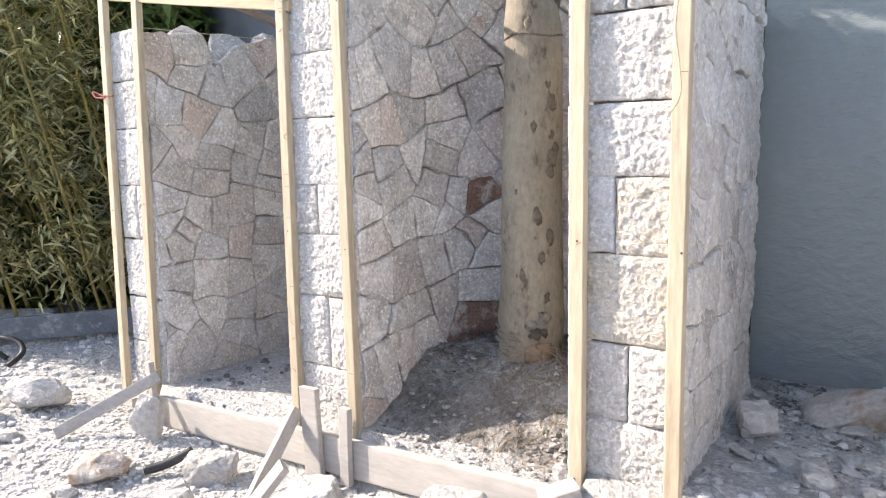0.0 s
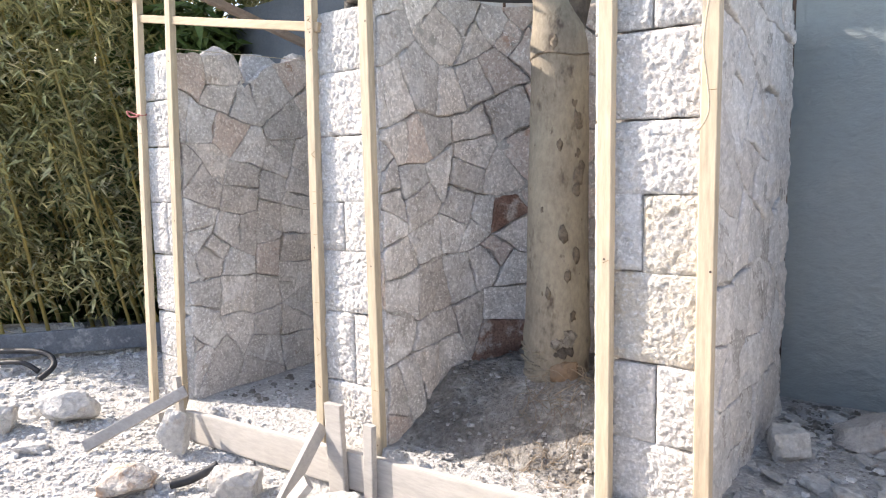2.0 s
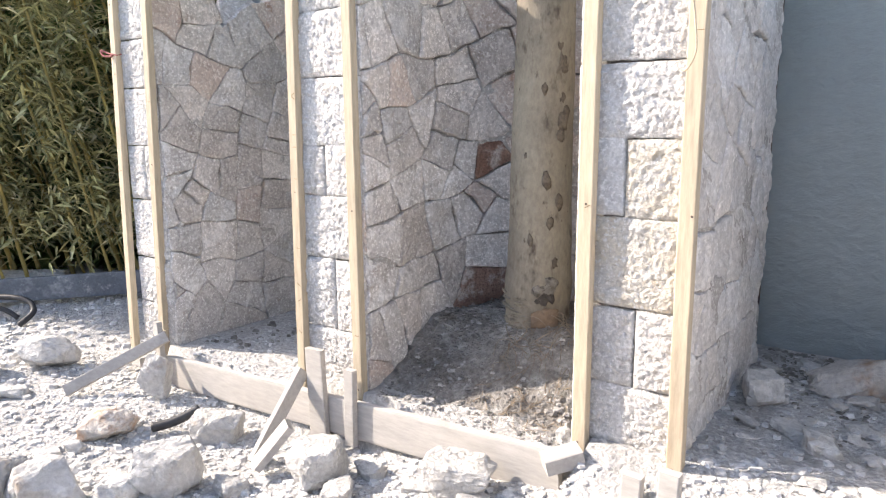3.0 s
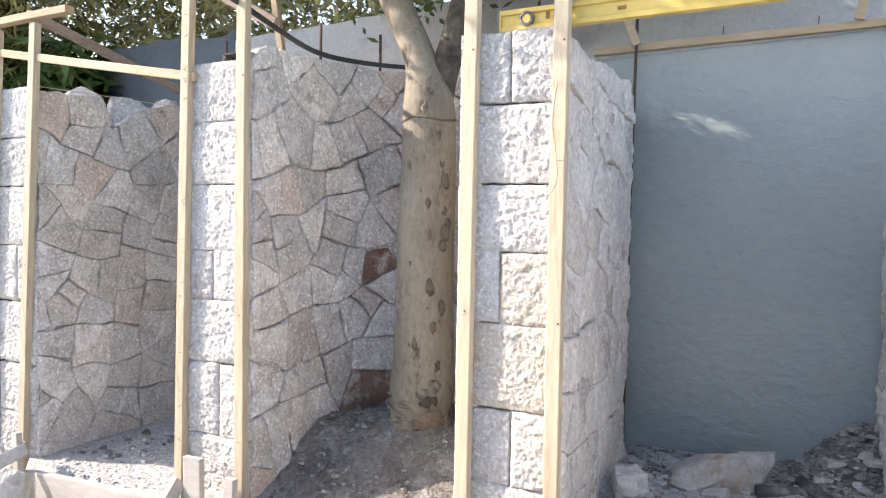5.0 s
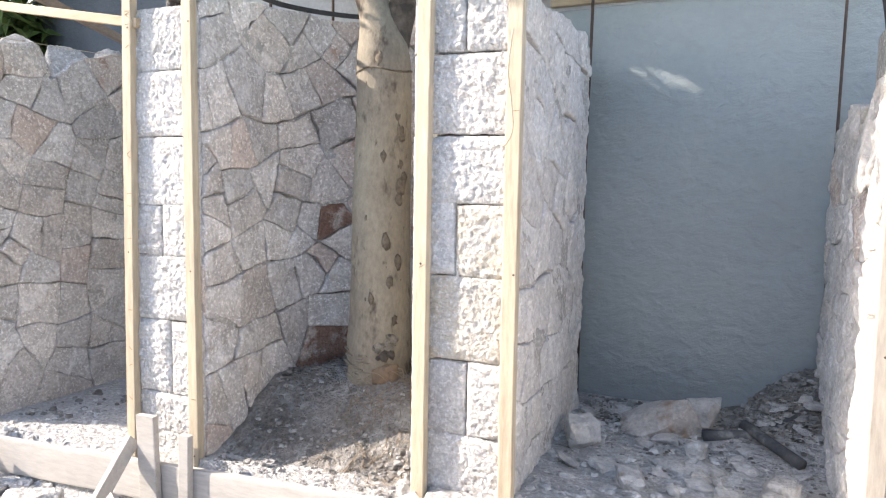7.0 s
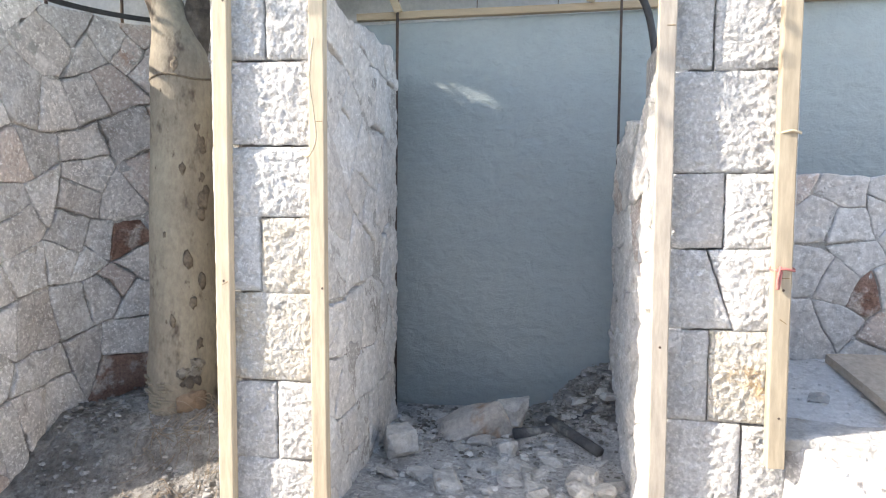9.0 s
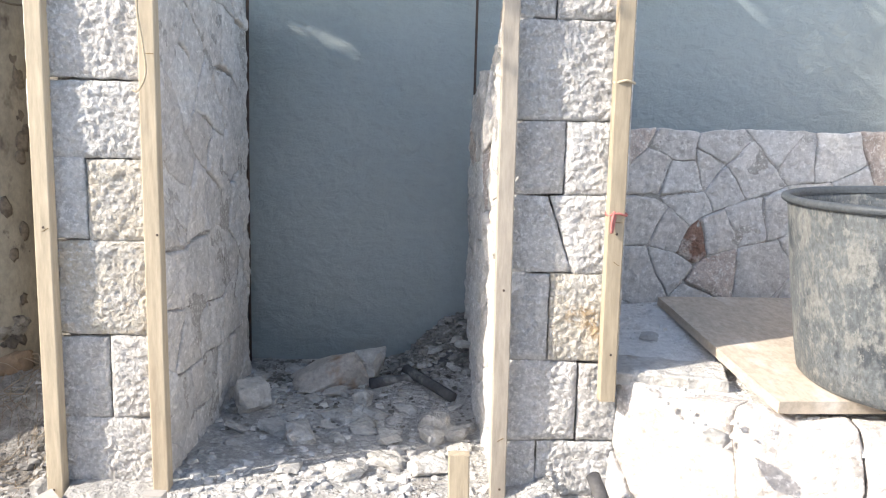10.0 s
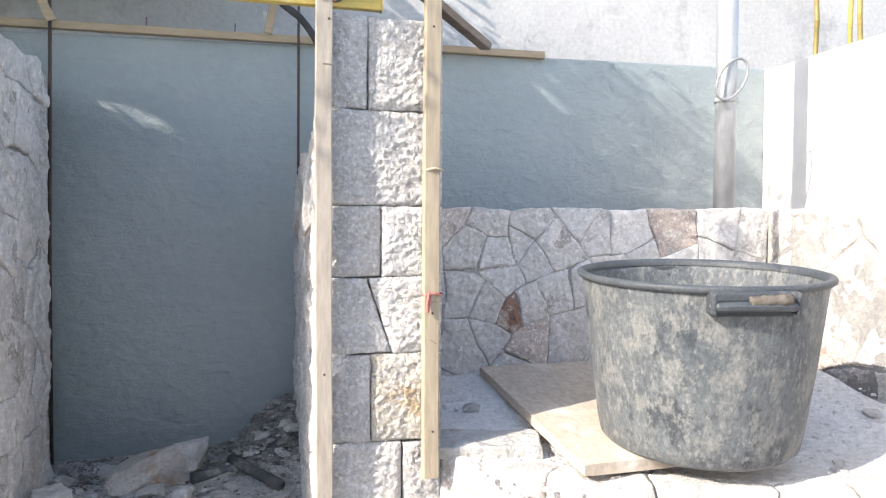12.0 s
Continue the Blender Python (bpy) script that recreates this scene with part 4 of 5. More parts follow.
def spirit_level():
    lev = empty("spirit_level", (0.15, 0.015, 1.53))
    tagged(lev, "long yellow spirit level lying across two pier tops", "spirit level")
    bm = bmesh.new()
    box(bm, (-0.452, 0.002, 1.508), (0.735, 0.026, 1.522), 0.002)
    box(bm, (-0.452, 0.002, 1.554), (0.735, 0.026, 1.568), 0.002)
    box(bm, (-0.452, 0.008, 1.52), (0.735, 0.02, 1.556), 0.0)
    part("body", bm, YELLOW, lev)
    for x in (-0.455, 0.735):
        part("end_cap", box(bmesh.new(), (x, 0.0, 1.506), (x + 0.004, 0.028, 1.57), 0.001), YELLOW, lev)
    bm = bmesh.new()
    tube(bm, [(0.125, 0.005, 1.556), (0.185, 0.005, 1.556)], 0.009, 12)
    holder = part("vial_holder", box(bmesh.new(), (0.112, -0.002, 1.545), (0.198, 0.012, 1.5625), 0.002), BLACK, lev, "dark vial holder")
    part("vial", bm, GREEN_VIAL, holder, "bright green centre vial")
    for x in (-0.375, 0.62):
        bm = bmesh.new()
        lathe(bm, [(0.021, -0.007), (0.021, 0.007), (0.0145, 0.009), (0.0145, -0.009)], 20)
        bmesh.ops.transform(bm, matrix=pose(x, 0.004, 1.538, 90), verts=bm.verts)
        vial = part("end_vial", bm, BLACK_DUSTY, lev, "round end vial in a dark ring")
        bm = bmesh.new()
        lathe(bm, [(0.013, -0.006), (0.0138, 0.0), (0.013, 0.006)], 16)
        bmesh.ops.transform(bm, matrix=pose(x, 0.004, 1.538, 90), verts=bm.verts)
        part("vial_glass", bm, YELLOW, vial, "yellowish vial glass")
    for k, (x, w) in enumerate(((-0.322, 0.009), (-0.3, 0.003), (-0.13, 0.02), (0.26, 0.016), (0.3, 0.03), (0.43, 0.003), (0.46, 0.035))):
        part("printed_mark", box(bmesh.new(), (x, 0.004, 1.533), (x + w, 0.0078, 1.541 if k > 1 else 1.552), 0), MARK, lev, "dark printed mark")


spirit_level()

# ---- metal and plastic ----
def rod(name, pts, r, material, label, category, seg=8):
    bm = tube(bmesh.new(), pts, r, seg)
    return tagged(part(name, bm, material, at=pts[0], smooth=True), label, category)


rod("rebar", [(-0.3, 0.955, 0.08), (-0.298, 0.955, 0.9), (-0.288, 0.955, 1.78)], 0.006, RUST, "thin dark steel rod standing against the grey wall", "rebar")
rod("rebar", [(0.56, 0.955, 0.1), (0.561, 0.955, 1.0), (0.565, 0.955, 1.95)], 0.005, RUST, "thin dark steel rod standing against the grey wall", "rebar")
rod("rebar", [(-2.2, 0.72, 1.3), (-2.2, 0.72, 1.84)], 0.006, RUST, "dark steel rod rising behind a pier", "rebar")
for s in (0.42, 0.66):
    q = place_b(s, 0, -0.07)
    rod("rebar", [(q.x, q.y, 1.5), (q.x, q.y, 1.76)], 0.006, RUST, "dark steel rod rising from the wall top", "rebar")
bm = bmesh.new()
N = 30
rows = []
for i in range(N + 1):
    s = -0.25 + 1.2 * i / N
    zc = 1.625 + 0.1 * ss(0.45, -0.25, s)
    q = place_b(max(s, 0), 0, -0.03)
    if s < 0:
        q.y += s
    rows.append([bm.verts.new((q.x + dx, q.y, zc + dz)) for dx, dz in ((-0.004, -0.009), (0.004, -0.009), (0.004, 0.009), (-0.004, 0.009))])
for r0, r1 in zip(rows, rows[1:]):
    for k in range(4):
        bm.faces.new((r0[k], r0[(k + 1) % 4], r1[(k + 1) % 4], r1[k]))
bm.faces.new(rows[0][::-1]), bm.faces.new(rows[-1])
tagged(part("flat_bar", bm, BLACK, at=(-1.34, 0, 1.6)), "black flat bar bent along the curved wall top", "steel bar")
rod("conduit", smooth_line([(0.4, 0.6, 1.76), (0.515, 0.6, 1.68), (0.565, 0.6, 1.64), (0.615, 0.6, 1.56), (0.645, 0.6, 1.41), (0.66, 0.55, 1.2)]), 0.012, BLACK, "black plastic conduit hanging over the broken wall", "conduit")
rod("plastic_pipe", [(0.325, 0.735, 0.155), (0.49, 0.525, 0.125)], 0.019, BLACK_DUSTY, "dusty black pipe lying in the rubble", "pipe", 12)
rod("plastic_pipe", smooth_line([(0.2, 0.66, 0.12), (0.38, 0.715, 0.135), (0.49, 0.77, 0.2), (0.57, 0.83, 0.25)]), 0.022, BLACK_DUSTY, "dusty black pipe lying in the rubble", "pipe", 12)
rod("plastic_pipe", smooth_line([(-2.08, -0.42, -0.17), (-2.03, -0.36, -0.155), (-1.98, -0.28, -0.12)]), 0.018, BLACK, "short bent black pipe among the stones", "pipe", 12)
rod("plastic_pipe", smooth_line([(0.82, -0.1, 0.15), (0.835, -0.2, 0.1), (0.86, -0.32, 0.02), (0.88, -0.42, -0.05)]), 0.018, BLACK_DUSTY, "dusty grey-black pipe lying against the gravel at the pier's foot", "pipe", 12)
rod("hose", smooth_line([(-4.8, -0.35, -0.15), (-4.5, -0.2, -0.08), (-4.18, -0.02, -0.07), (-4.05, 0.0, -0.13), (-4.02, -0.1, -0.19)]), 0.017, BLACK, "black hose curling over the gravel", "hose", 10)
rod("hose", smooth_line([(-4.9, -0.3, -0.17), (-4.55, -0.28, -0.15), (-4.25, -0.12, -0.12), (-4.15, -0.05, -0.18)]), 0.015, BLACK, "black hose curling over the gravel", "hose", 10)


def steel_pipe():
    p = empty("steel_pipe", (2.16, 0.59, 1.03))
    tagged(p, "upright galvanized steel pipe on the low wall", "pipe")
    post = part("pipe", tube(bmesh.new(), [(2.158, 0.59, 1.02), (2.161, 0.59, 1.6), (2.166, 0.59, 3.0)], 0.039, 28), GALV, p, smooth=True)
    part("collar", tube(bmesh.new(), [(2.16, 0.59, 1.445), (2.16, 0.59, 1.462)], 0.043, 28), GALV, post, "pale collar round the pipe", smooth=True)
    ring = [2 * math.pi * k / 28 for k in range(29)]
    loop = [(2.15 + 0.066 * math.cos(a) + 0.022 * math.sin(a), 0.542 + 0.006 * math.sin(a), 1.527 + 0.078 * math.sin(a) + 0.02 * math.cos(a)) for a in ring]
    part("cable_loop", tube(bmesh.new(), loop, 0.005, 8, cap=False), WIRE, p, "grey wire loop tied round the pipe", smooth=True)


steel_pipe()


def twine(label, pts, material, r=0.003):
    rod("twine", pts, r, material, label, "twine", 6)


for zc, x, yc, m in ((1.249, -2.807, -0.024, RED), (0.793, 0.859, -0.04, RED), (1.106, 0.861, -0.04, TWINE), (1.51, 0.592, -0.04, RED), (0.02, -2.617, -0.024, TWINE)):
    a = [2 * math.pi * k / 12 for k in range(13)]
    twine("twine tied round an upright batten", [(x + 0.026 * math.cos(t), yc + 0.021 * math.sin(t), zc + 0.003 * math.sin(3 * t)) for t in a], m)
twine("loose knot of red twine on a batten", smooth_line([(-2.8, -0.042, 1.25), (-2.835, -0.045, 1.256), (-2.87, -0.06, 1.27), (-2.85, -0.06, 1.245), (-2.81, -0.042, 1.244)]), RED, 0.004)
twine("loose knot of red twine on a batten", smooth_line([(0.85, -0.057, 0.8), (0.842, -0.066, 0.77), (0.844, -0.064, 0.75), (0.852, -0.057, 0.79)]), RED, 0.0035)
twine("pale loop of twine hanging from a batten", smooth_line([(-0.262, -0.067, 1.35), (-0.272, -0.068, 1.25), (-0.262, -0.069, 1.17), (-0.256, -0.07, 1.1), (-0.275, -0.069, 1.06), (-0.288, -0.067, 1.06)]), TWINE, 0.0025)
twine("fine guide string stretched over the unfinished wall", [(-2.55, 0.0, 1.52), (-2.5, 0.95, 1.545)], TWINE, 0.0015)


# ---- tub on its board ----
def builders_tub():
    c = Vector((1.546, -0.155, 0.414))
    tub = empty("builders_tub", c)
    tagged(tub, "large grey plastic builder's tub crusted with cement", "tub")
    lean = Matrix.Translation(c) @ pose(0, 0, 0, 2.9, -1.2, 0)
    seg = 80

    def turned(prof, close):
        bm = bmesh.new()
        rows = []
        for r, z in prof:
            row = []
            for k in range(seg):
                a = 2 * math.pi * k / seg
                dent = 1 + 0.006 * math.sin(2 * a + 0.6) * ss(0.1, 0.45, z) + 0.003 * noise.noise(Vector((math.cos(a) * 3, math.sin(a) * 3, z * 6)))
                row.append(bm.verts.new(lean @ Vector((0.985 * r * dent * math.cos(a), 0.985 * r * dent * math.sin(a), 0.95 * z))))
            rows.append(row)
        for r0, r1 in zip(rows, rows[1:]):
            for k in range(seg):
                bm.faces.new((r0[k], r0[(k + 1) % seg], r1[(k + 1) % seg], r1[k]))
        if close:
            bm.faces.new(rows[0][::-1]), bm.faces.new(rows[-1])
        return bm

    body = [(0.215, 0.0), (0.235, 0.004), (0.248, 0.018), (0.256, 0.06), (0.264, 0.12), (0.28, 0.25), (0.293, 0.37), (0.3, 0.43), (0.302, 0.44), (0.304, 0.452),
            (0.297, 0.456), (0.291, 0.43), (0.272, 0.25), (0.248, 0.06), (0.235, 0.03), (0.1, 0.028)]
    part("body", turned(body, True), TUB, tub, smooth=True)
    rim = [(0.3, 0.445), (0.31, 0.446), (0.315, 0.45), (0.316, 0.457), (0.313, 0.463), (0.306, 0.465), (0.298, 0.463), (0.293, 0.453), (0.292, 0.445)]
    part("rim", turned(rim, False), TUB_RIM, tub, "dark rolled rim", smooth=True)
    for n, ang in enumerate((-103.0, 77.0)):
        m = lean @ pose(0, 0, -0.02, 0, 0, ang)
        # a low grip close under the rim, between two cheeks
        bm = bmesh.new()
        bow = [(0.3 + 0.02 * math.sin(math.pi * min(1, max(0, t))) ** 0.35, -0.092 + 0.184 * t, 0.418 + 0.003 * math.sin(3 * t)) for t in [k / 14 for k in range(15)]]
        tube(bm, [m @ Vector(p) for p in bow], 0.0115, 10)
        box(bm, (0.29, -0.096, 0.428), (0.317, 0.096, 0.452), 0.006, m)
        for y in (-0.097, 0.083):
            box(bm, (0.278, y, 0.4), (0.318, y + 0.014, 0.45), 0.006, m)
        box(bm, (0.286, -0.09, 0.395), (0.2965, 0.09, 0.44), 0.002, m)
        grip = part("handle", bm, TUB_RIM, tub, "moulded grip under the rim")
        if n == 0:
            bm = bmesh.new()
            pts = [m @ Vector((0.319, -0.018 + 0.09 * t, 0.43 + 0.006 * t)) for t in [k / 12 for k in range(13)]]
            tube(bm, pts, [0.0125 + 0.005 * noise.noise(Vector((k * 0.6, 3, 1))) for k in range(13)], 12)
            part("grip_wrap", bm, TAPE, grip, "brown cement-crusted wrapping on the grip", smooth=True)


builders_tub()
bm = beam(bmesh.new(), (1.43, -0.25, 0.39), (1.4, 0.5, 0.475), 0.5, 0.03, up=Vector((0, 0, 1)), n=8)
tagged(part("plywood_board", bm, PLYWOOD, at=(1.43, -0.25, 0.39)), "dusty plywood board under the tub", "board")


# ---- loose stones ----
def rock(x, y, size, seed, label="pale broken limestone lying on the gravel", material=None, z=None, turn=None, tilt=(0, 0), angular=0.3, taper=0.0):
    bm = rock_bm(size, seed, 2, angular)
    for v in bm.verts:
        v.co.z *= 1 - taper * (0.5 - v.co.x / size[0])
    rng = random.Random(seed)
    m = pose(0, 0, 0, tilt[0], tilt[1], rng.uniform(0, 360) if turn is None else turn)
    bmesh.ops.transform(bm, matrix=m, verts=bm.verts)
    low_z = min(v.co.z for v in bm.verts)
    zz = (ground_z(x, y) if z is None else z) - low_z - 0.012
    ob = part("rock", bm, material or ROCK, smooth=False)
    ob.location = (x, y, zz)
    return tagged(ob, label, "rock", "loose rocks")


rock(-3.17, -0.31, (0.3, 0.2, 0.17), 1, turn=20)
rock(-2.4, -0.22, (0.14, 0.09, 0.22), 2, "squared pale stone block leaning on a brace", turn=32, tilt=(-10, 3), angular=0.0)
rock(-2.22, -0.52, (0.22, 0.17, 0.13), 33, "ochre-stained rock lying on the gravel", ROCK_OCHRE, turn=30, angular=0.6)
rock(-1.86, -0.29, (0.21, 0.14, 0.12), 4, turn=35)
rock(-1.69, -0.6, (0.24, 0.18, 0.18), 5, turn=30)
rock(-1.275, -0.335, (0.2, 0.17, 0.16), 6, turn=10)
rock(-2.1, -0.96, (0.2, 0.2, 0.17), 7)
rock(-1.93, -0.85, (0.25, 0.18, 0.16), 8, turn=30)
rock(-1.78, -0.73, (0.16, 0.13, 0.1), 9)
rock(-0.82, -0.21, (0.25, 0.15, 0.13), 10, turn=15, angular=0.1)
rock(-1.15, -0.22, (0.12, 0.09, 0.07), 11)
rock(-3.35, -0.56, (0.22, 0.2, 0.17), 12)
rock(-3.55, -0.16, (0.1, 0.09, 0.08), 13, "small grey round stone lying on the gravel")
rock(-2.95, -0.55, (0.16, 0.12, 0.05), 14, "flat pale stone lying on the gravel")
rock(-1.5, -0.5, (0.13, 0.1, 0.07), 15)
rock(-1.12, -0.4, (0.14, 0.1, 0.08), 16)
rock(-0.6, 0.02, (0.06, 0.05, 0.05), 17, "small pale stone on the niche floor")
rock(-0.165, 0.48, (0.13, 0.12, 0.11), 18, "squared pale stone on the doorway floor", turn=20, angular=0.5)
rock(0.08, 0.7, (0.35, 0.19, 0.2), 19, "wedge-shaped ochre-stained rock on the doorway floor", ROCK_OCHRE, turn=14, tilt=(0, -10), taper=0.75)
rock(0.2, 0.74, (0.13, 0.12, 0.12), 21, "pale broken rock on the doorway floor", z=0.13, angular=0.1)
rock(0.43, 0.34, (0.11, 0.085, 0.08), 22, "rounded grey stone on the doorway floor")
rock(0.19, 0.53, (0.07, 0.06, 0.07), 23, "small pale stone on the doorway floor")
for k, (x, y, w) in enumerate(((0.02, 0.28, 0.16), (0.22, 0.32, 0.1), (-0.06, 0.33, 0.12), (0.12, 0.42, 0.12), (0.33, 0.5, 0.1), (0.3, 0.12, 0.12), (0.42, 0.08, 0.14), (0.2, 0.03, 0.12), (0.04, 0.06, 0.1), (0.5, 0.2, 0.1), (-0.2, 0.75, 0.09), (-0.1, 0.85, 0.1))):
    rock(x, y, (w, w * 0.7, w * 0.35), 60 + k, "flat broken stone on the doorway floor")
bm = box(bmesh.new(), (-0.14, -0.07, -0.018), (0.14, 0.07, 0.018), 0.005)
bmesh.ops.subdivide_edges(bm, edges=[e for e in bm.edges if e.calc_length() > 0.05], cuts=6, use_grid_fill=True)
for v in bm.verts:
    v.co += Vector((noise.noise(v.co * 14), noise.noise(v.co * 17 + Vector((9, 0, 0))), noise.noise(v.co * 22 + Vector((0, 7, 0))))) * 0.009
bmesh.ops.transform(bm, matrix=pose(1.03, 0.02, 0.378, 3, 0, -14), verts=bm.verts)
tagged(part("coping_stone", bm, ROCK, at=(1.03, 0.02, 0.378)), "flat pale coping stone at the terrace edge", "stone")
rng = random.Random(76)
for k in range(62):
    x, y, w = rng.uniform(-0.2, 0.54), min(0.93, max(-0.02, rng.gauss(0.5, 0.2))), rng.uniform(0.03, 0.1)
    rock(x, y, (w, w * rng.uniform(0.55, 0.95), w * rng.uniform(0.22, 0.45)), 400 + k, "flat broken stone flake on the doorway floor", tilt=(rng.uniform(-14, 14), rng.uniform(-14, 14)), angular=0.35)
rng = random.Random(77)
for k in range(34):
    x, y = rng.uniform(-3.6, -0.7), rng.uniform(-1.25, -0.16)
    w = rng.uniform(0.05, 0.11)
    rock(x, y, (w, w * rng.uniform(0.6, 0.9), w * rng.uniform(0.35, 0.7)), 200 + k, "small broken limestone lying on the gravel")
for k in range(16):
    x, y = rng.uniform(1.0, 2.2), rng.uniform(-0.38, 0.4)
    if abs(x - 1.4) < 0.34:
        continue
    w = rng.uniform(0.03, 0.08)
    rock(x, y, (w, w * 0.8, w * 0.4), 300 + k, "small stone chip on the terrace floor", z=terrace_z(x, y))


def scatter(name, label, regions, seed, material=CHIPS, height=ground_z):
    """Broken chips too many to count: regions of (x0, x1, y0, y1, number, least, most)."""
    rng = random.Random(seed)
    verts, faces = [], []
    for x0, x1, y0, y1, count, lo, hi in regions:
        for _ in range(count):
            x, y = rng.uniform(x0, x1), rng.uniform(y0, y1)
            r = lo + (hi - lo) * rng.random() ** 2.5
            z = height(x, y) + r * 0.12
            a0, fl = rng.uniform(0, 6.28), rng.uniform(0.35, 0.8)
            b = len(verts)
            k = 5
            for ring, rad in ((-0.3, 1.0), (0.55, 0.75)):
                for i in range(k):
                    a = a0 + 2 * math.pi * i / k + rng.uniform(-0.4, 0.4)
                    q = r * rad * rng.uniform(0.65, 1.1)
                    verts.append((x + q * math.cos(a), y + q * math.sin(a) * 0.8, z + r * fl * (ring + rng.uniform(-0.2, 0.2))))
            faces.append(tuple(b + k + i for i in range(k)))
            for i in range(k):
                faces.append((b + i, b + (i + 1) % k, b + k + (i + 1) % k, b + k + i))
    me = bpy.data.meshes.new(name)
    me.from_pydata(verts, [], faces)
    me.materials.append(material)
    return tagged(new(name, me), label, "gravel", kind="stuff")


scatter("gravel", "pale limestone chips strewn over the ground", [
    (-4.6, -0.5, -1.5, -0.1, 5200, 0.003, 0.03), (-2.7, 0.5, -0.75, -0.1, 5200, 0.002, 0.018), (-3.6, -0.5, -1.1, -0.1, 6000, 0.002, 0.012), (-0.26, 0.58, -0.3, 0.12, 700, 0.003, 0.024), (-0.26, 0.58, 0.1, 0.64, 420, 0.002, 0.022), (-0.26, 0.25, 0.6, 0.96, 200, 0.003, 0.02),
    (-2.5, -1.68, -0.05, 0.9, 500, 0.003, 0.02), (-4.6, -2.8, -0.4, 0.9, 900, 0.005, 0.04), (-2.4, -1.7, -0.06, 0.05, 260, 0.003, 0.012), (0.65, 0.92, -0.22, -0.01, 320, 0.003, 0.012)], 1)
scatter("niche_gravel", "grey chips and crumbs over the dark niche soil", [(-1.33, -0.57, -0.06, 0.08, 380, 0.002, 0.012), (-1.33, -0.57, 0.05, 0.5, 170, 0.002, 0.01), (-1.32, -1.1, 0.0, 0.4, 130, 0.003, 0.018), (-0.75, -0.57, -0.05, 0.15, 120, 0.006, 0.025)], 2, CRUMB)
scatter("dark_clods", "dark clods of soil and coal-black crumbs", [(-1.33, -0.57, 0.05, 0.75, 800, 0.003, 0.018), (-2.5, -2.2, 0.1, 0.5, 60, 0.005, 0.028), (0.28, 0.58, 0.66, 0.98, 700, 0.003, 0.012), (-0.25, 0.58, 0.66, 0.98, 1100, 0.003, 0.016), (-0.22, 0.58, 0.3, 0.68, 260, 0.003, 0.014)], 4, SOIL)
scatter("heap_rubble", "grey crumbled rubble heaped in the doorway corner", [(0.26, 0.57, 0.64, 0.97, 1300, 0.003, 0.015), (0.24, 0.57, 0.66, 0.97, 130, 0.012, 0.032), (-1.33, -0.57, 0.0, 0.55, 900, 0.002, 0.014)], 5, CRUMB)
scatter("terrace_gravel", "pale crumbs strewn over the terrace floor", [(0.95, 2.3, -0.3, 0.55, 1500, 0.002, 0.012)], 3, TERRACE, height=terrace_z)


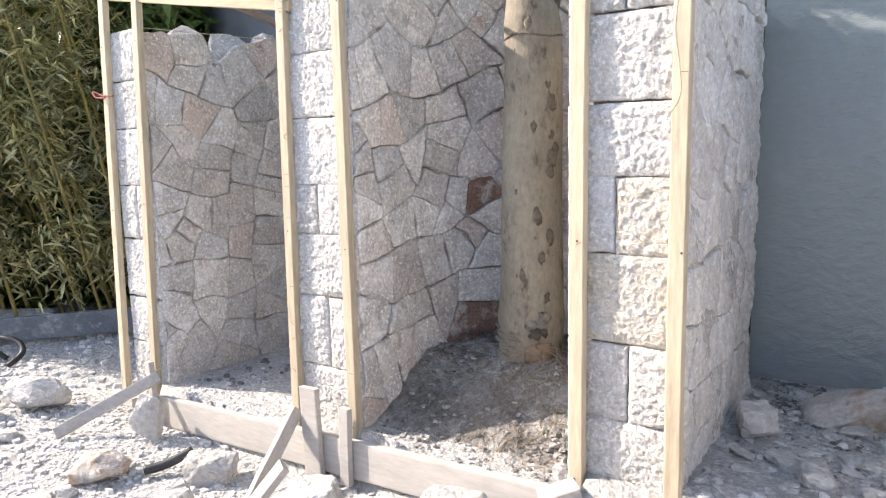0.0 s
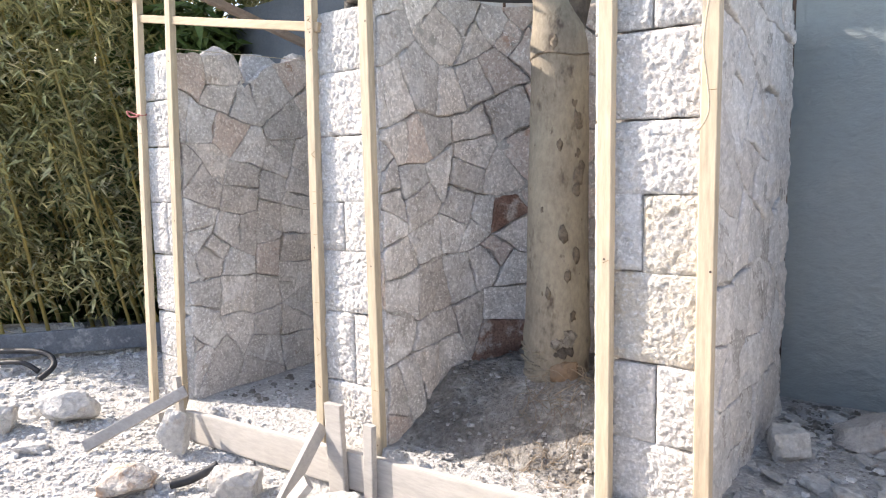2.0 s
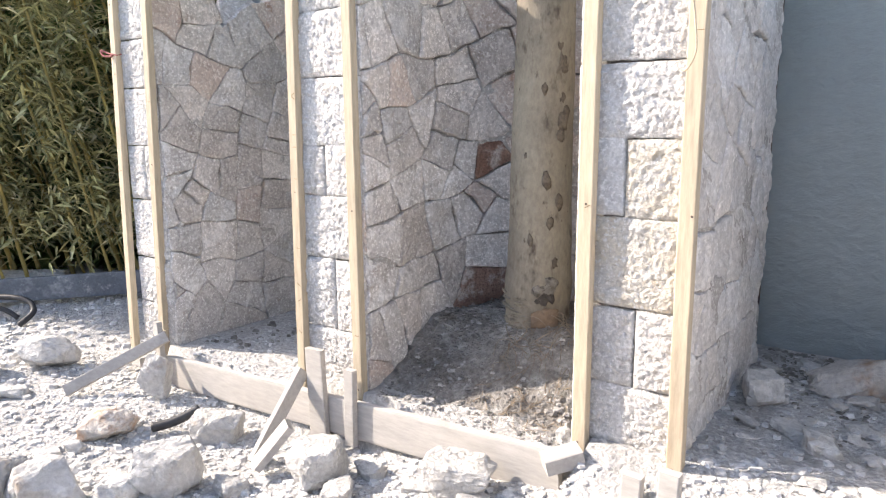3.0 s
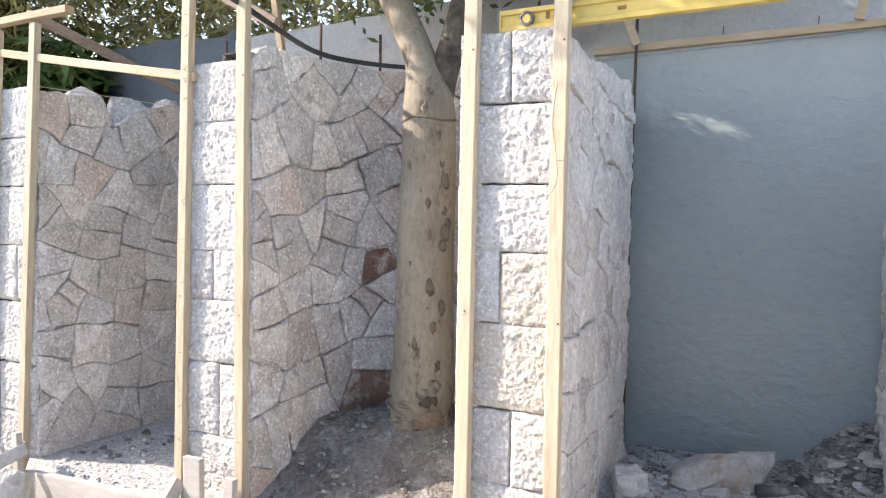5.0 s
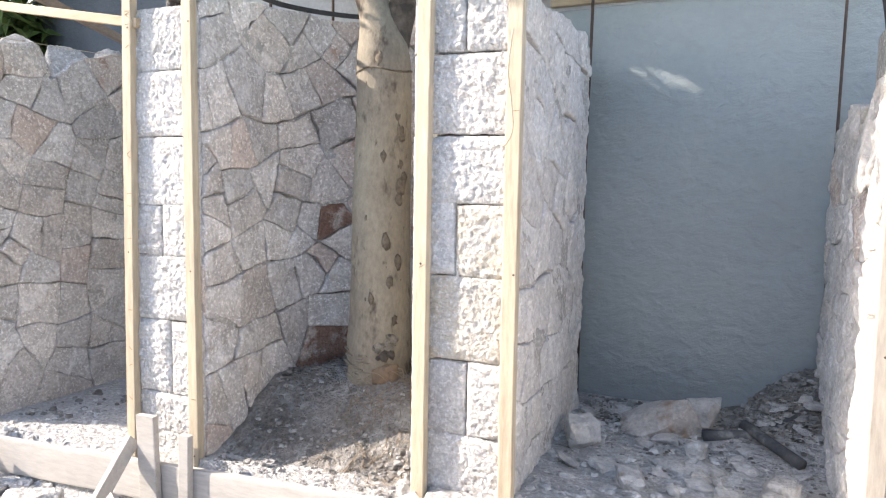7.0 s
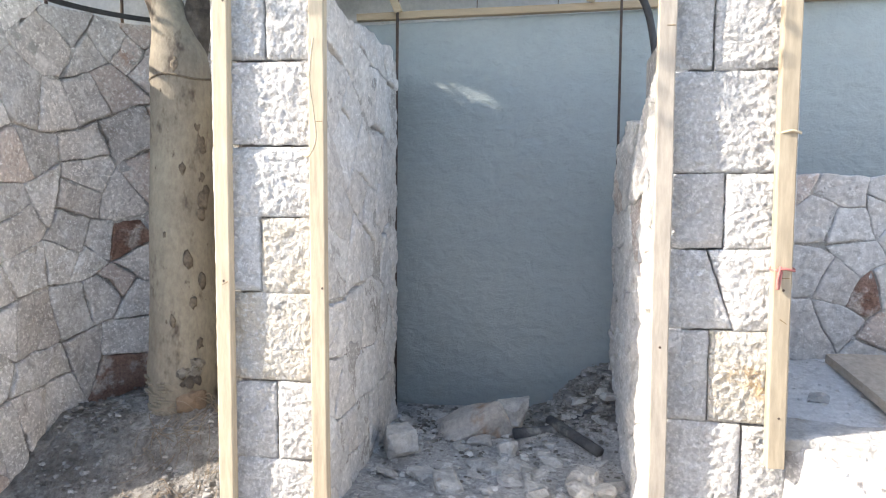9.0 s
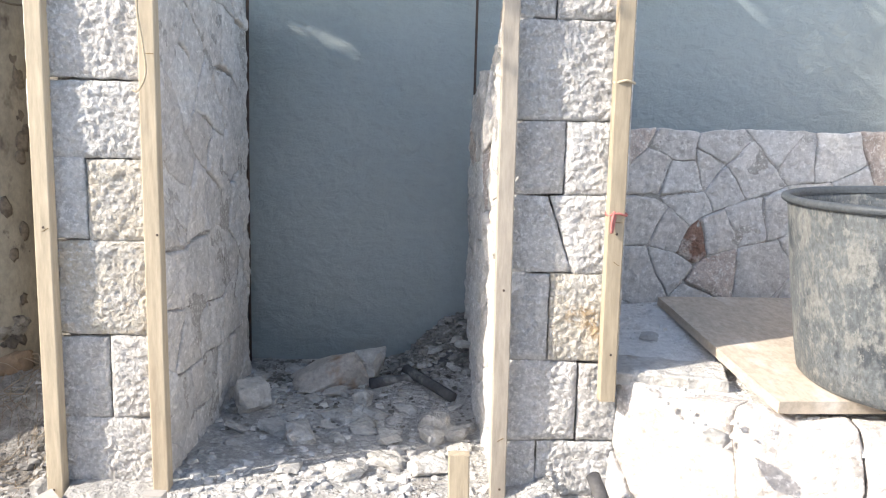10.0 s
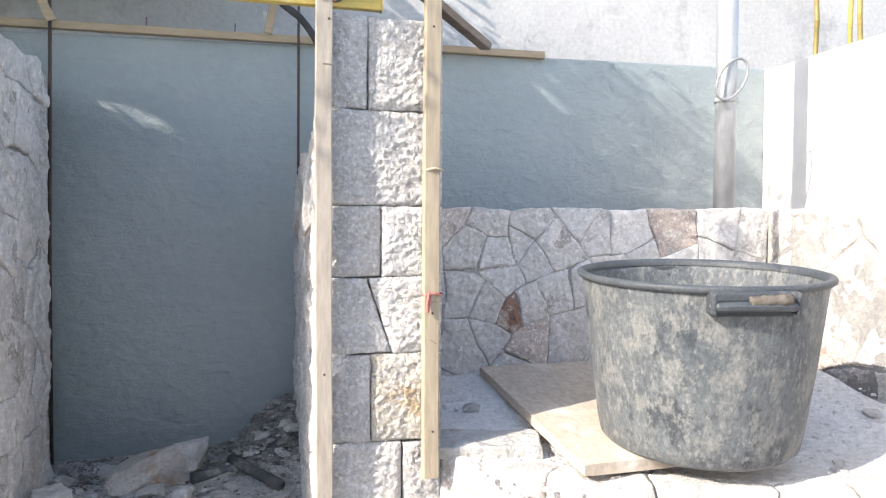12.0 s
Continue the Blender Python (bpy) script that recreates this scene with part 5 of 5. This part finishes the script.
# ---- tree in the niche ----
def niche_tree():
    tree = empty("niche_tree", (-0.93, 0.43, 0.2))
    tagged(tree, "pale smooth-barked tree growing in the stone niche", "tree")
    bm = bmesh.new()
    spine = smooth_line([(-0.925, 0.43, 0.1), (-0.925, 0.43, 0.26), (-0.92, 0.43, 0.5), (-0.915, 0.43, 0.9), (-0.908, 0.43, 1.3), (-0.925, 0.43, 1.5), (-0.985, 0.44, 1.64), (-1.07, 0.45, 1.8), (-1.2, 0.46, 2.1), (-1.2, 0.45, 2.6)], 5)
    n = len(spine)
    seg = 28
    rows = []
    for i, p in enumerate(spine):
        z = p.z
        r = 0.114 - 0.018 * ss(0.25, 1.4, z) + 0.018 * ss(0.3, 0.1, z) - 0.034 * ss(1.36, 1.6, z) - 0.02 * ss(1.7, 2.6, z)
        r += 0.006 * math.exp(-((z - 0.37) / 0.05) ** 2)
        row = []
        for k in range(seg):
            a = 2 * math.pi * k / seg
            d = Vector((math.cos(a), math.sin(a), 0))
            q = r * (1 + 0.035 * noise.noise(p * 3 + d * 0.8) + 0.03 * noise.noise(p * 9 + d * 2))
            row.append(bm.verts.new(p + d * q))
        rows.append(row)
    for r0, r1 in zip(rows, rows[1:]):
        for k in range(seg):
            bm.faces.new((r0[k], r0[(k + 1) % seg], r1[(k + 1) % seg], r1[k]))
    bm.faces.new(rows[-1])
    trunk = part("trunk", bm, BARK, tree, smooth=True)
    ring = [Vector((-0.909 + 0.0975 * math.cos(2 * math.pi * k / 40), 0.43 + 0.0975 * math.sin(2 * math.pi * k / 40), 1.345 + 0.006 * math.sin(3 * 2 * math.pi * k / 40))) for k in range(41)]
    part("bark_ring", tube(bmesh.new(), ring, 0.0035, 6, cap=False), KNOT, trunk, "dark ring where the bark was cut", smooth=True)
    limb = smooth_line([(-0.9, 0.45, 1.36), (-0.875, 0.46, 1.5), (-0.83, 0.48, 1.68), (-0.77, 0.52, 2.0), (-0.66, 0.6, 2.6)], 5)
    part("limb", tube(bmesh.new(), limb, [0.06 - 0.025 * i / len(limb) for i in range(len(limb))], 18), BARK_DARK, tree, "darker limb forking off behind", smooth=True)
    rng = random.Random(8)
    spots = [(0.745, 10, 0.02), (0.61, 16, 0.016), (0.55, -18, 0.014), (0.83, -30, 0.008), (1.05, 4, 0.014), (1.02, 40, 0.016), (0.9, 38, 0.02), (1.25, 30, 0.012), (1.22, 44, 0.012), (1.38, -6, 0.016), (1.13, 41, 0.026), (0.955, 44, 0.03), (0.68, 33, 0.018), (1.18, 34, 0.018), (0.47, 26, 0.014)]
    spots += [(rng.uniform(0.45, 1.3), rng.uniform(-60, 60), rng.uniform(0.002, 0.005)) for _ in range(8)]
    eye_a = math.atan2(-1.75 - 0.43, 0.25 + 0.93)
    for z, da, r in spots:
        a = eye_a + radians(da)
        rad = 0.114 - 0.018 * ss(0.25, 1.4, z)
        c = Vector((-0.916 + rad * math.cos(a), 0.43 + rad * math.sin(a), z))
        bm = bmesh.new()
        bmesh.ops.create_icosphere(bm, subdivisions=2, radius=1)
        for v in bm.verts:
            v.co *= 1 + 0.75 * noise.noise(v.co * 1.3 + c * 9)
        bmesh.ops.transform(bm, matrix=Matrix.Translation(c) @ pose(0, 0, 0, 0, 0, math.degrees(a)) @ Matrix.Diagonal((r * 0.3, r * 0.75, r * 1.35, 1)), verts=bm.verts)
        part("knot", bm, KNOT, trunk, "dark bark scar", smooth=True)
    for k in range(40):
        # two knobbly clumps above the wound, then low wrinkles round the foot
        if k < 26:
            z0 = rng.gauss(0.365, 0.018)
            da, z, w = rng.gauss(1 if k % 2 else 22, 6.5), z0 + (0.0 if k % 2 else 0.012), rng.uniform(0.018, 0.038)
            size, out = (w * 0.95, w * 1.25, w * 1.05), 0.117
        else:
            da, z, w = rng.uniform(-75, -12), 0.235 + 0.009 * (k - 26), rng.uniform(0.05, 0.085)
            size, out = (0.014, w, 0.011), 0.121
        a = eye_a + radians(da)
        bm = rock_bm(size, 800 + k, 3, 0.9)
        bmesh.ops.transform(bm, matrix=pose(-0.923 + out * math.cos(a), 0.43 + out * math.sin(a), z, rng.uniform(-40, 40) if k < 26 else 0, 0, math.degrees(a)), verts=bm.verts)
        part("burl", bm, BARK_DARK if k < 26 and z < 0.357 else (BURL if k < 26 else BARK), trunk, "knobbly burl at the trunk's foot", smooth=True)
    for da, z, w, hh in ((4, 0.275, 0.07, 0.08), (20, 0.27, 0.08, 0.1)):
        a = eye_a + radians(da)
        bm = rock_bm((0.035, w, hh), int(da) + 950, 3, 0.6)
        bmesh.ops.transform(bm, matrix=pose(-0.923 + 0.12 * math.cos(a), 0.43 + 0.12 * math.sin(a), z, 0, 0, math.degrees(a)), verts=bm.verts)
        part("bark_wound", bm, SCAR, tree, "orange-brown wound in the bark", smooth=True)
    for k in range(9):
        a = rng.uniform(-1.7, -0.6)
        pts = []
        r0 = 0.13
        for i in range(6):
            r = r0 + i * rng.uniform(0.008, 0.022)
            x, y = -0.93 + r * math.cos(a), 0.43 + r * math.sin(a)
            a += rng.uniform(-0.4, 0.4)
            y = max(y, 0.0)
            x = min(max(x, -1.3), -0.6)
            pts.append((x, y, ground_z(x, y) + rng.uniform(0.0, 0.02) + (0.05 if i < 2 else 0) * rng.random()))
        t = rng.uniform(0.0007, 0.0022)
        part("root", tube(bmesh.new(), smooth_line(pts, 3), t, 5), ROOT, tree, "thin dry root", smooth=True)
    # crown: many small leaves on twigs, high above the niche and out of view
    verts, faces = [], []
    # holes cleared along the sun's line to put light patches on the grey wall
    sun_holes = [(Vector((x, 1.0, z)), r) for x, z, r in ((-0.144, 1.423, 0.013), (-0.1, 1.41, 0.011), (-0.05, 1.392, 0.01), (0.02, 1.36, 0.012), (0.06, 1.342, 0.023), (0.105, 1.32, 0.021), (0.52, 1.034, 0.016))]
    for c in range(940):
        # clumps added where shade should fall on niche, doorway and pier
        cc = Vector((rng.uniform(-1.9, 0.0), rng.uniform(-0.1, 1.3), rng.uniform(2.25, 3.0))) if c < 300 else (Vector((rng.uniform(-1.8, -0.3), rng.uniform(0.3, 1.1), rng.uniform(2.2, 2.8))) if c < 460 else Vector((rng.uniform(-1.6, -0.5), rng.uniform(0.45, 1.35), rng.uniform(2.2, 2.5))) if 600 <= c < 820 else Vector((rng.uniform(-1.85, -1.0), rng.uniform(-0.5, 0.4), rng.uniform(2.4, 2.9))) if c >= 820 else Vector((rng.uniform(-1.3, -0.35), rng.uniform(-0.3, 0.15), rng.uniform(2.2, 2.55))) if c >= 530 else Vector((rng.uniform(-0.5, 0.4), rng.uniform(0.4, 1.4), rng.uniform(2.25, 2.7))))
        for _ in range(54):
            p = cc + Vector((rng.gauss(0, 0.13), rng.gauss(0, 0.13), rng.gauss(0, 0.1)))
            if any(((p - g) - SUN * (p - g).dot(SUN)).length < r + 0.02 for g, r in sun_holes):
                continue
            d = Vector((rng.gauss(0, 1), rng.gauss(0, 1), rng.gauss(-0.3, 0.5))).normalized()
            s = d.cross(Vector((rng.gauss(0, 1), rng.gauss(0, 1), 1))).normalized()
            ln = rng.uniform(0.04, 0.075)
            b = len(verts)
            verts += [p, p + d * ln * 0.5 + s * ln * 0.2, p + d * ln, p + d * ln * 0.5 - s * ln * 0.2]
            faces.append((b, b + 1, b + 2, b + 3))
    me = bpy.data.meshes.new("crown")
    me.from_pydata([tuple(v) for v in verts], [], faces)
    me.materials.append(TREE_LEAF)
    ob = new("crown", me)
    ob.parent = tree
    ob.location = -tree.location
    tagged(ob, "unseen crown of small green leaves, shaped for shade and sun patches")


niche_tree()


def litter(name, label, x0, x1, y0, y1, count, seed):
    """Dry stalks and root fibres lying on the soil, too many to count."""
    rng = random.Random(seed)
    bm = bmesh.new()
    for _ in range(count):
        x, y, a = rng.uniform(x0, x1), rng.uniform(y0, y1), rng.uniform(0, 6.28)
        pts = []
        for i in range(4):
            pts.append((x, y, ground_z(x, y) + rng.uniform(0.002, 0.012)))
            st = rng.uniform(0.008, 0.026)
            a += rng.uniform(-0.7, 0.7)
            x, y = min(max(x + st * math.cos(a), -1.3), -0.59), max(y + st * math.sin(a), -0.03)
        tube(bm, pts, rng.uniform(0.0005, 0.0014), 4, cap=False)
    return tagged(part(name, bm, ROOT), label, "litter", kind="stuff")


litter("root_litter", "dry root fibres and stalks on the niche soil", -0.95, -0.6, 0.0, 0.4, 170, 61)


# ---- bamboo and planting ----
def leaves(bm_verts, faces, rng, p, n, spread, ln0, ln1, droop=0.5, width=0.09):
    for _ in range(n):
        q = p + Vector((rng.gauss(0, spread), rng.gauss(0, spread), rng.gauss(0, spread)))
        a = rng.uniform(0, 2 * math.pi)
        d = Vector((math.cos(a), math.sin(a), rng.uniform(-droop * 2, 0.25))).normalized()
        s = d.cross(Vector((rng.gauss(0, 0.5), rng.gauss(0, 0.5), 1))).normalized()
        ln = rng.uniform(ln0, ln1)
        w = ln * width
        b = len(bm_verts)
        tip = q + d * ln + Vector((0, 0, -ln * 0.18))
        bm_verts += [q, q + d * ln * 0.35 + s * w, q + d * ln * 0.35 - s * w, tip]
        faces.append((b, b + 1, b + 3, b + 2))


def bamboo_culm(x, y, z, height, lean, r, seed, leaf_n=1.0, label="yellow bamboo culm with narrow drooping leaves"):
    rng = random.Random(seed)
    ob = empty("bamboo_culm", (x, y, z))
    tagged(ob, label, "bamboo", "bamboo clump")
    pts, rad = [], []
    n = int(height / 0.19)
    for i in range(n + 1):
        t = i / n
        p = Vector((lean[0] * t * height + rng.gauss(0, 0.004), lean[1] * t * height, t * height)) + Vector((x, y, z))
        rr = r * (1 - 0.45 * t)
        pts += [p, p + Vector((0, 0, 0.006)), p + Vector((0, 0, 0.012))]
        rad += [rr, rr * 1.22, rr]
    part("culm", tube(bmesh.new(), pts, rad, 8), CULM, ob, smooth=True)
    verts, faces = [], []
    for i in range(int(height * 16 * leaf_n)):
        t = rng.uniform(0.05, 1.0) ** 0.85
        base = Vector((x + lean[0] * t * height, y + lean[1] * t * height, z + t * height))
        a = rng.uniform(0, 6.28)
        out = Vector((math.cos(a), math.sin(a), rng.uniform(-0.2, 0.5))) * rng.uniform(0.05, 0.32)
        leaves(verts, faces, rng, base + out, 16, 0.07, 0.06, 0.14)
    me = bpy.data.meshes.new("foliage")
    me.from_pydata([tuple(v) for v in verts], [], faces)
    me.materials.append(LEAF)
    fo = new("foliage", me)
    fo.parent, fo.location = ob, -ob.location
    return ob


rng = random.Random(12)
for k in range(46):
    t, d = rng.uniform(0.1, 1.0), rng.uniform(0.12, 1.1)
    x, y = -5.2 + 1.5 * t - 0.7 * d, -0.75 + 1.75 * t + 0.55 * d
    if y < -0.2:
        continue
    # culms further back run taller, above view, to shade the upper wall
    bamboo_culm(x, y, -0.25, rng.uniform(3.0, 4.3) + 1.1 * ss(-0.1, 0.5, y), (-0.2 + rng.uniform(-0.1, 0.1), -0.13 + rng.uniform(-0.08, 0.08)), rng.uniform(0.007, 0.017), 500 + k)
for k, (x, y) in enumerate(((3.15, 1.2), (3.25, 1.05), (3.32, 1.2), (3.22, 0.85), (3.45, 1.0))):
    bamboo_culm(x, y, 0.0, 3.2, (0.01 * (k - 2), 0.0), 0.017, 600 + k, 0.0, "yellow bamboo culm rising behind the white wall")


def shrub_mass(name, label, boxes, seed, count, ln0, ln1, material):
    """A dense bank of foliage, of leaves past counting."""
    rng = random.Random(seed)
    verts, faces = [], []
    for x0, x1, y0, y1, z0, z1, share in boxes:
        for _ in range(int(count * share)):
            p = Vector((rng.uniform(x0, x1), rng.uniform(y0, y1), rng.uniform(z0, z1)))
            p.z -= 0.25 * abs(noise.noise(p * 1.7)) * (z1 - z0) * 0.4
            leaves(verts, faces, rng, p, 6, 0.07, ln0, ln1, width=0.16)
    me = bpy.data.meshes.new(name)
    me.from_pydata([tuple(v) for v in verts], [], faces)
    me.materials.append(material)
    return tagged(new(name, me), label, "foliage", kind="stuff")


# last box: foliage added out of view to shade the upper left wall
shrub_mass("hedge_foliage", "dense dark green foliage behind the bamboo, with an unseen mass added above for shade", [(-8.0, -5.6, 0.3, 1.0, -0.3, 0.9, 0.15), (-8.4, -7.3, -0.4, 1.5, -0.3, 3.0, 0.4), (-7.6, -6.4, 1.3, 2.2, -0.3, 3.8, 0.35), (-6.4, -5.4, 1.2, 1.65, -0.3, 3.6, 0.25), (-5.4, -4.15, 1.1, 1.6, -0.3, 2.2, 0.2), (-5.2, -3.3, 0.55, 1.6, 2.9, 4.0, 0.2)], 31, 10000, 0.13, 0.26, TREE_LEAF)
shrub_mass("bank_foliage", "grey-green foliage above the retaining wall", [(-4.2, -1.8, 1.75, 2.6, 2.1, 3.0, 0.4), (-7.2, -4.2, 1.9, 3.2, 1.9, 3.6, 0.9), (0.8, 4.5, 1.9, 3.0, 2.15, 3.2, 0.6)], 32, 1500, 0.07, 0.16, LEAF)
timber("kerb_board", (-6.0, -1.66, -0.125), (-3.62, 1.15, -0.07), 0.15, 0.04, CURB, "dusty blue-grey board edging the bamboo bed", "kerb board", up=(0.76, -0.64, 0))
rock(-5.0, 0.2, (0.9, 0.5, 0.3), 70, "low heap of pale sand behind the board", z=-0.27, turn=50, angular=0.8)
